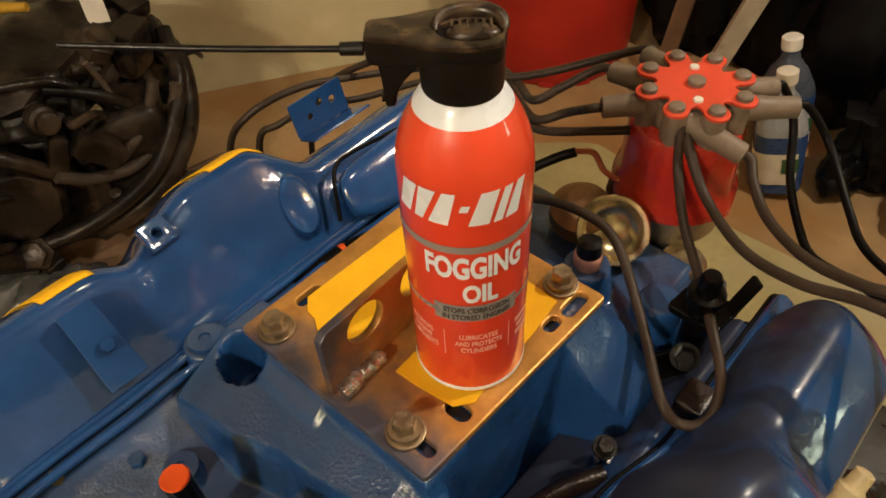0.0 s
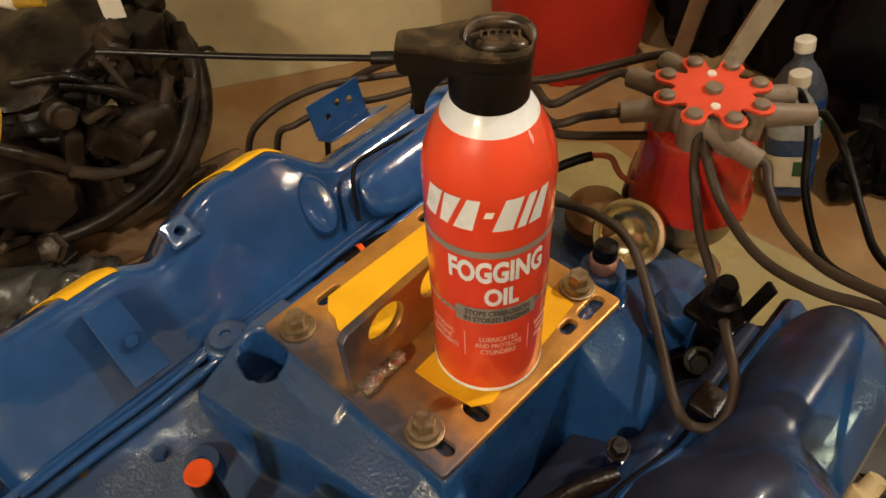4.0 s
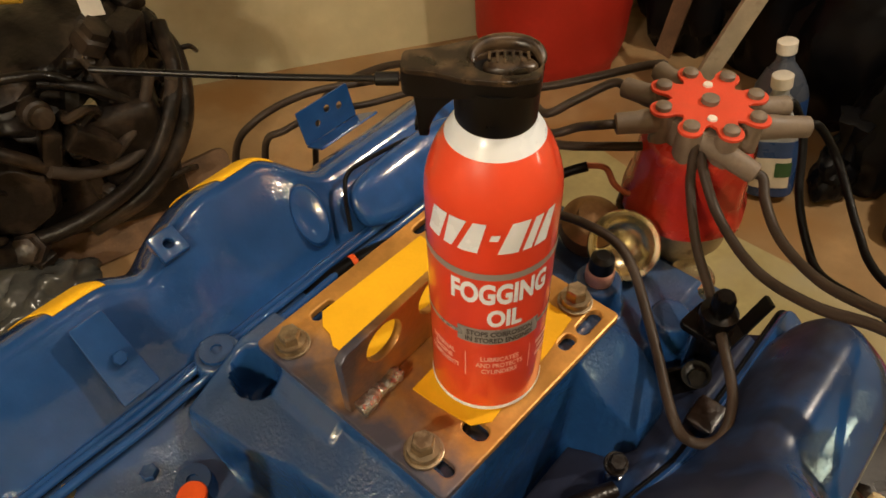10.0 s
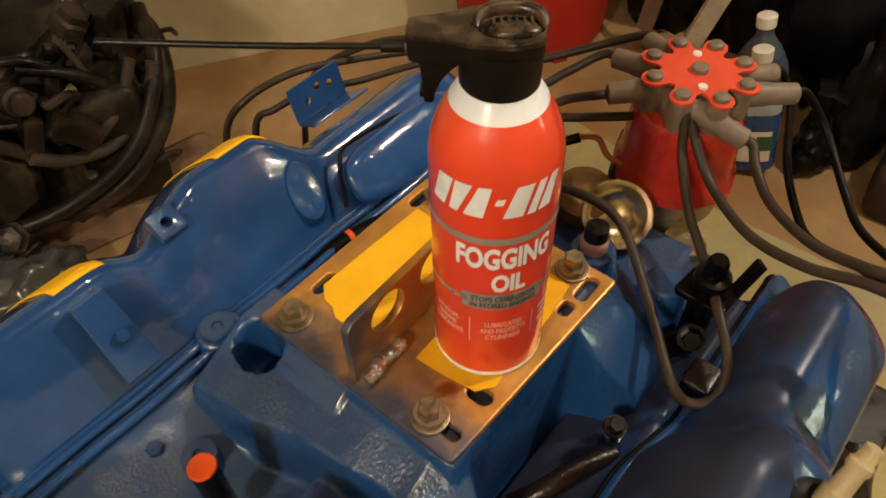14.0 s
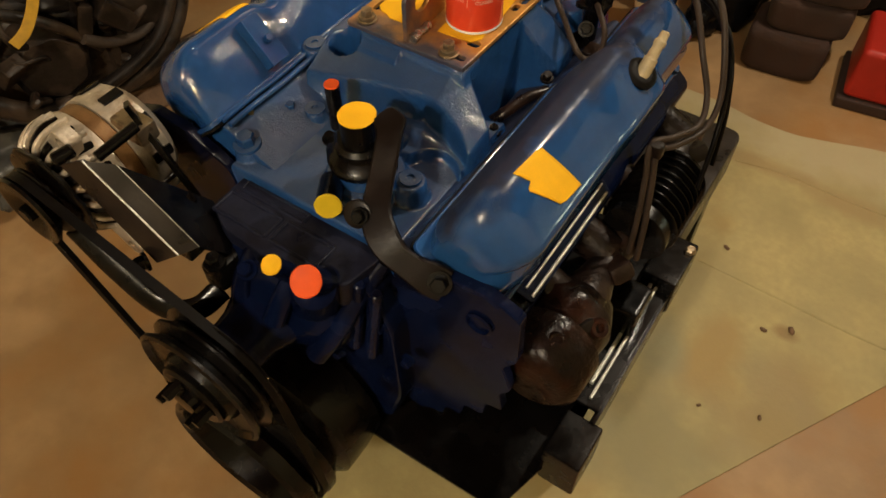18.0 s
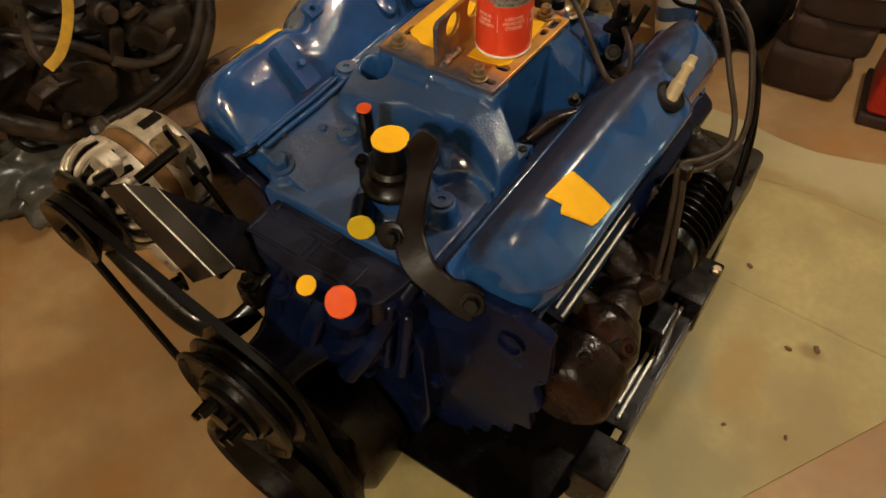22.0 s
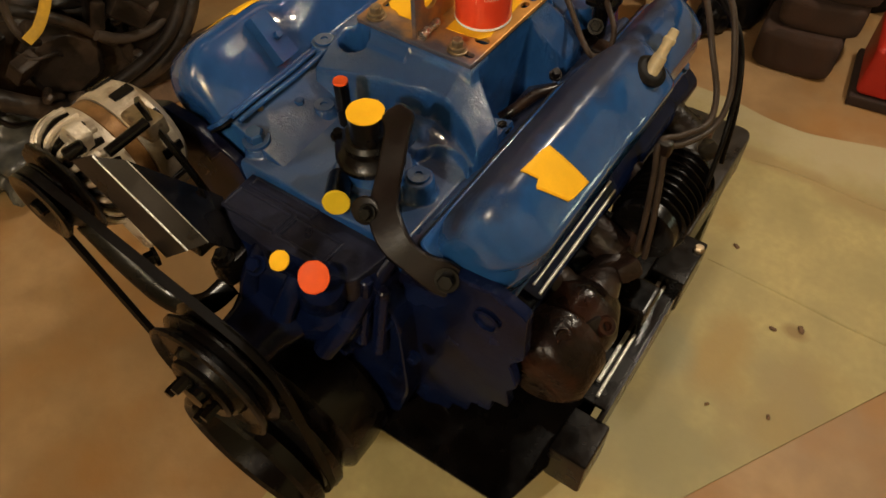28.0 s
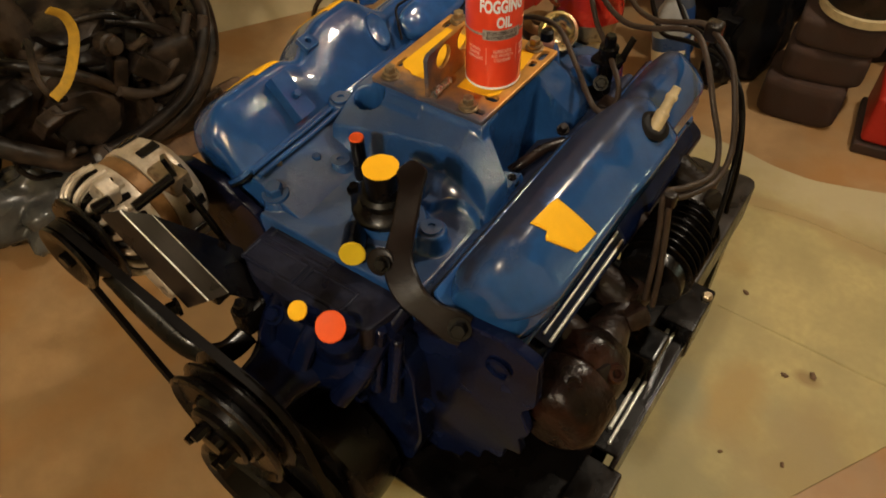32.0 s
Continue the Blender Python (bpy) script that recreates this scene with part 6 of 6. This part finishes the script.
part("front_drum", lathe(bmesh.new(), [(0.02, 0.12), (0.07, 0.118), (0.085, 0.10), (0.09, 0.04), (0.12, 0.02), (0.12, 0.0)], axes((-1.14, 0.10, 0.25), (0.35, 0.9, 0), (0, 0, 1)), 40, lambda a: 1 + 0.04 * math.sin(7 * a)), GREASE, old)
part("top_casting", lump(bmesh.new(), OM @ Vector((0, 0, 0.38)), (0.20, 0.22, 0.09), 0.3, 3), GREASE, old)
for k in range(3):
    part("cylinder", rod(bmesh.new(), OM @ Vector((-0.1 + 0.12 * k, -0.1, 0.32)), OM @ Vector((-0.14 + 0.13 * k, -0.14, 0.52)), 0.05, 0.042, 20, 0.008), GREASE, old)
HOSES = [([(-1.02, 0.16, 0.12), (-0.98, 0.28, 0.16), (-1.00, 0.40, 0.24), (-1.06, 0.46, 0.34), (-1.14, 0.46, 0.40)], 0.022),
         ([(-1.05, 0.02, 0.15), (-0.99, 0.15, 0.17), (-0.97, 0.30, 0.22), (-1.01, 0.42, 0.33), (-1.10, 0.47, 0.40)], 0.016),
         ([(-1.06, 0.20, 0.42), (-1.02, 0.28, 0.38), (-1.03, 0.36, 0.28), (-1.09, 0.38, 0.22)], 0.010),
         ([(-1.10, 0.14, 0.44), (-1.05, 0.22, 0.43), (-1.04, 0.30, 0.34), (-1.08, 0.34, 0.25)], 0.009),
         ([(-1.20, 0.0, 0.36), (-1.10, -0.02, 0.42), (-1.02, 0.08, 0.36), (-1.02, 0.18, 0.24)], 0.013),
         ([(-1.30, 0.36, 0.46), (-1.24, 0.42, 0.54), (-1.20, 0.45, 0.46), (-1.16, 0.46, 0.40)], 0.020),
         ([(-1.22, -0.12, 0.30), (-1.10, -0.16, 0.32), (-1.02, -0.06, 0.22), (-1.04, 0.05, 0.12)], 0.024)]
DUSTYHOSE = mat("dusty_brown_rubber", (0.052, 0.037, 0.027), 0.6, var=0.35, scale=30, bump=0.15, spec=0.3)
for pts, r in (([(-1.0, 0.412, 0.346), (-1.0, 0.398, 0.313), (-1.0, 0.354, 0.261), (-1.0, 0.276, 0.229), (-1.0, 0.193, 0.251), (-1.0, 0.135, 0.295)], 0.0125), ([(-1.0, 0.372, 0.374), (-1.0, 0.352, 0.339), (-1.0, 0.318, 0.294), (-1.0, 0.25, 0.257)], 0.011), ([(-1.03, 0.278, 0.448), (-1.03, 0.292, 0.397), (-1.03, 0.301, 0.34), (-1.03, 0.289, 0.293), (-1.03, 0.253, 0.265)], 0.006)):
    part("hose", tube(bmesh.new(), pts, r, 12, 8), DUSTYHOSE, old, "dusty brown rubber hose")
for pts, r in HOSES:
    part("hose", tube(bmesh.new(), pts, r, 12, 8), GREASE, old, "greasy black hose")
part("tan_cap", box(bmesh.new(), (-1.075, 0.235, 0.31), (-1.035, 0.275, 0.355), 0.006), BEIGE, old, "tan plastic cap")
part("paper_tag", box(bmesh.new(), (-0.022, -0.030, 0), (0.022, 0.030, 0.002), 0.0, axes((-1.145, 0.375, 0.475), (0.7, 0.6, 0.1), (-0.2, 0.1, 0.9))), LABELW, old, "small white paper tag")
part("yellow_fitting", rod(bmesh.new(), (-1.205, 0.235, 0.515), (-1.165, 0.27, 0.515), 0.010, 0.008, 12), YELLOW, old, "small yellow fitting")
part("white_tip", rod(bmesh.new(), (-1.228, 0.215, 0.515), (-1.205, 0.235, 0.515), 0.007, 0.014, 12), LABELW, old, "white plastic tip")
part("wire_handle", tube(bmesh.new(), [(-1.20, 0.04, 0.62), (-1.17, 0.07, 0.55), (-1.18, 0.075, 0.51), (-1.24, 0.03, 0.50), (-1.30, -0.02, 0.52)], 0.004, 8), ZINC, old, "bent bright wire handle")
part("lower_plate", flat([rounded([(-0.2, -0.02), (0.2, -0.02), (0.22, 0.12), (-0.18, 0.1)], 0.03)], 0.02, 0.004, axes((-1.02, 0.26, 0.02), (0.25, 0.95, 0), (-0.4, 0.1, 0.9))), WOOD, old, "brownish lower plate")
for k in range(46):
    a, h = random.uniform(-0.6, 2.2), random.uniform(0.08, 0.48)
    rr = 0.20 + 0.05 * random.random() - 0.12 * max(h - 0.3, 0)
    c = Vector((-1.24 + rr * math.cos(a - 0.45), 0.22 + 0.30 * math.sin(a - 0.75), h))
    d = Vector((random.uniform(-0.3, 1), random.uniform(-1, 0.6), random.uniform(-0.5, 1))).normalized()
    r = random.uniform(0.008, 0.028)
    if k % 3 == 0:
        part("bolt_boss", lathe(bmesh.new(), [(r * 1.3, -0.03), (r * 1.3, 0.0), (r, 0.004), (r, 0.02), (r * 0.5, 0.024)], frame_of(c, d), 6 if k % 2 else 16), GREASE, old)
    elif k % 3 == 1:
        e = c + d * random.uniform(0.06, 0.14)
        part("pipe", tube(bmesh.new(), [c - d * 0.02, c + Vector((0.02, 0, 0.03)), (c + e) / 2 + Vector((0.03, -0.02, 0.02)), e, e + Vector((-0.05, 0.04, -0.05))], r * 0.4, 8, 5), GREASE, old)
    else:
        part("casting", box(bmesh.new(), (-r * 1.6, -r, -r * 2), (r * 1.6, r, r * 2), r * 0.35, frame_of(c, d)), GREASE, old)
webbing = part("yellow_strap", tube(bmesh.new(), [(-0.93, 0.035, 0.574), (-0.93, 0.059, 0.549), (-0.93, 0.062, 0.508), (-0.93, 0.034, 0.457), (-0.93, -0.0, 0.423), (-0.93, -0.034, 0.41)], 0.0105, 10, 8, 0.22), YELLOW)
tagged(webbing, "yellow webbing strap hanging over the old engine", "strap")
# grey plastic film heaped by the old engine
random.seed(4)
for c, s, sd in (((-1.10, -0.10, 0.07), (0.10, 0.13, 0.09), 1), ((-1.24, -0.22, 0.09), (0.13, 0.12, 0.12), 5), ((-0.99, 0.02, 0.05), (0.07, 0.09, 0.06), 8)):
    bm = lump(bmesh.new(), c, s, 0.55, sd, 4)
    tagged(part("plastic_film", bm, CLEAR, None, sharp=180), "crumpled grey translucent plastic film on the floor", "plastic film", "heap of film")

# red plastic drum with a notched foot ring
drum = thing("plastic_drum", (-0.80, 1.42, 0), "red plastic drum standing on the floor", "drum")
part("shell", lathe(bmesh.new(), [(0.17, 0.0), (0.185, 0.0), (0.195, 0.02), (0.205, 0.06), (0.215, 0.3), (0.222, 0.56), (0.23, 0.57), (0.23, 0.60), (0.215, 0.605), (0.0, 0.59)], Matrix.Translation((-0.80, 1.42, 0)), 64), DRUM, drum)
for k in range(12):
    a = 2 * math.pi * k / 12
    part("foot", box(bmesh.new(), (-0.02, -0.006, 0), (0.02, 0.008, 0.022), 0.003, Matrix.Translation((-0.80 + 0.188 * math.cos(a), 1.42 + 0.188 * math.sin(a), 0)) @ pose(0, 0, 0, 0, 0, math.degrees(a) + 90)), DRUM, drum)
post = part("wooden_post", box(bmesh.new(), (-0.05, -0.05, 0), (0.05, 0.05, 2.3), 0.006, Matrix.Translation((-1.08, 1.37, 0)) @ pose(0, 0, 0, 0, 0, -33)), WOOD)
tagged(post, "rough brown wooden post from floor to ceiling", "post")


def jug(x, y, turn, body, label):
    ob = thing("coolant_jug", (x, y, 0), label, "bottle", "jugs on the floor")
    m = Matrix.Translation((x, y, 0.012)) @ Matrix.Rotation(radians(-11), 4, "Y") @ pose(0, 0, 0, 0, 0, turn) @ Matrix.Scale(0.97, 4)
    part("body", lathe(bmesh.new(), [(0.045, 0.0), (0.055, 0.004), (0.057, 0.02), (0.057, 0.15), (0.053, 0.175), (0.035, 0.215), (0.020, 0.235), (0.018, 0.245), (0.018, 0.262)], m, 40, lambda a: 1 + 0.08 * math.cos(4 * a)), body, ob)
    part("coolant", lathe(bmesh.new(), [(0.046, 0.0005), (0.0555, 0.0045), (0.0575, 0.02), (0.0575, 0.150), (0.0568, 0.152)], m, 40, lambda a: 1 + 0.08 * math.cos(4 * a)), COOLANT, ob, "blue coolant showing in the lower half")
    part("cap", lathe(bmesh.new(), [(0.021, 0.258), (0.022, 0.260), (0.022, 0.284), (0.018, 0.287), (0.0, 0.287)], m, 28), LABELW, ob, "white screw cap")
    lab = bmesh.new()
    rows = [[lab.verts.new(m @ Vector((0.0595 * (1 + 0.08 * math.cos(4 * t)) * math.cos(t), 0.0595 * (1 + 0.08 * math.cos(4 * t)) * math.sin(t), z))) for t in (radians(-150 + 10 * k) for k in range(15))] for z in (0.032, 0.112)]
    for k in range(14):
        lab.faces.new((rows[0][k], rows[0][k + 1], rows[1][k + 1], rows[1][k]))
    part("label", lab, LABELW, ob, "white paper label")
    lab = bmesh.new()
    rows = [[lab.verts.new(m @ Vector((0.0602 * (1 + 0.08 * math.cos(4 * t)) * math.cos(t), 0.0602 * (1 + 0.08 * math.cos(4 * t)) * math.sin(t), z))) for t in (radians(-40 + 8 * k) for k in range(5))] for z in (0.062, 0.100)]
    for k in range(4):
        lab.faces.new((rows[0][k], rows[0][k + 1], rows[1][k + 1], rows[1][k]))
    part("label_print", lab, LABELG, ob, "dark green block of print")


jug(-0.078, 1.258, -20, PALEBLUE, "blue plastic coolant jug with a white cap and label")
jug(-0.123, 1.383, 10, SMOKY, "blue plastic coolant jug behind another one")

# grey metal folding frame among dark bags
rack = thing("metal_frame", (-0.28, 1.42, 0), "grey metal folding frame leaning among dark bags", "frame")
part("leg", bar(bmesh.new(), (-0.36, 1.36, 0.0), (-0.20, 1.42, 0.62), 0.045, 0.018, (0.8, 0.5, 0)), GREYMETAL, rack)
part("arm", bar(bmesh.new(), (-0.21, 1.43, 0.50), (0.28, 1.62, 0.62), 0.045, 0.018, (0, 0, 1)), GREYMETAL, rack)
part("hinge", rod(bmesh.new(), (-0.215, 1.40, 0.52), (-0.205, 1.46, 0.52), 0.022, None, 20, 0.003), GREYMETAL, rack)
part("short_blade", bar(bmesh.new(), (-0.47, 1.44, 0.10), (-0.46, 1.50, 0.34), 0.05, 0.006, (0.9, -0.3, 0)), WOOD, rack)
for c, s, sd in (((-0.53, 1.68, 0.27), (0.13, 0.13, 0.34), 4), ((-0.34, 1.74, 0.27), (0.19, 0.16, 0.34), 2), ((0.08, 1.88, 0.28), (0.28, 0.20, 0.32), 6), ((-0.04, 1.60, 0.20), (0.19, 0.11, 0.24), 9), ((0.075, 1.43, 0.15), (0.085, 0.10, 0.18), 12), ((0.025, 1.345, 0.055), (0.050, 0.075, 0.065), 3), ((0.45, 1.80, 0.30), (0.26, 0.2, 0.34), 15)):
    bag = thing("rubbish_bag", (c[0], c[1], 0), "black plastic rubbish bag standing against the back", "bag", "dark bags at the back")
    part("bag_body", lump(bmesh.new(), c, s, 0.28, sd, 4), BAG, bag)
    part("knot", lathe(bmesh.new(), [(0.035, 0.0), (0.022, 0.03), (0.030, 0.055), (0.042, 0.085), (0.030, 0.09)], Matrix.Translation((c[0], c[1], c[2] + s[2] * 0.93)), 20, lambda a: 1 + 0.2 * math.sin(5 * a)), BAG, bag)


def cushion(c, size, turn, label):
    bm = bmesh.new()
    nx, nz = 28, 10
    rings = []
    for j in range(nz + 1):
        v = -1 + 2 * j / nz
        k = (1 - abs(v) ** 5) ** 0.5 * 0.12 + 0.88 if abs(v) < 1 else 0.88
        ring = []
        for i in range(nx * 2):
            a = 2 * math.pi * i / (nx * 2)
            ca, sa = math.cos(a), math.sin(a)
            x = math.copysign(abs(ca) ** 0.28, ca) * size[0] / 2 * k
            y = math.copysign(abs(sa) ** 0.28, sa) * size[1] / 2 * k
            ring.append(Vector((x, y, v * size[2] / 2 + 0.004 * math.sin(5 * x / size[0] + 3 * y / size[1]))))
        rings.append(ring)
    m = Matrix.Translation(c) @ pose(0, 0, 0, 0, 0, turn)
    loft(bm, [[m @ p for p in ring] for ring in rings])
    return tagged(part("foam_block", bm, FOAM, None, sharp=50), label, "foam block", "stack of blocks")


cushion((0.265, 1.335, 0.06), (0.205, 0.17, 0.12), 6, "dark grey padded block at the bottom of a stack")
cushion((0.285, 1.355, 0.165), (0.20, 0.16, 0.09), 10, "dark brownish padded block in a stack")
cushion((0.295, 1.365, 0.250), (0.21, 0.16, 0.08), 8, "dark brownish padded block on top of a stack")
dish = thing("lidded_tub", (0.32, 1.37, 0.29), "dark brown tub with a pale rim on the stack", "tub")
part("tub", lathe(bmesh.new(), [(0.085, 0.291), (0.095, 0.30), (0.10, 0.40), (0.09, 0.42), (0.0, 0.425)], Matrix.Translation((0.32, 1.37, 0)), 40), RUST, dish)
part("rim", lathe(bmesh.new(), [(0.097, 0.300), (0.104, 0.301), (0.104, 0.322), (0.098, 0.324)], Matrix.Translation((0.32, 1.37, 0)), 40), BEIGE, dish, "pale rim")
redbox = thing("red_case", (0.60, 1.35, 0), "red plastic case standing on the floor", "case")
RM = Matrix.Translation((0.60, 1.35, 0)) @ pose(0, 0, 0, 0, 0, 8)
part("body", box(bmesh.new(), (-0.17, -0.10, 0.03), (0.2, 0.10, 0.17), 0.015, RM, 3), DRUM, redbox)
part("base", box(bmesh.new(), (-0.18, -0.11, 0.0), (0.21, 0.11, 0.03), 0.006, RM), FOAM, redbox)
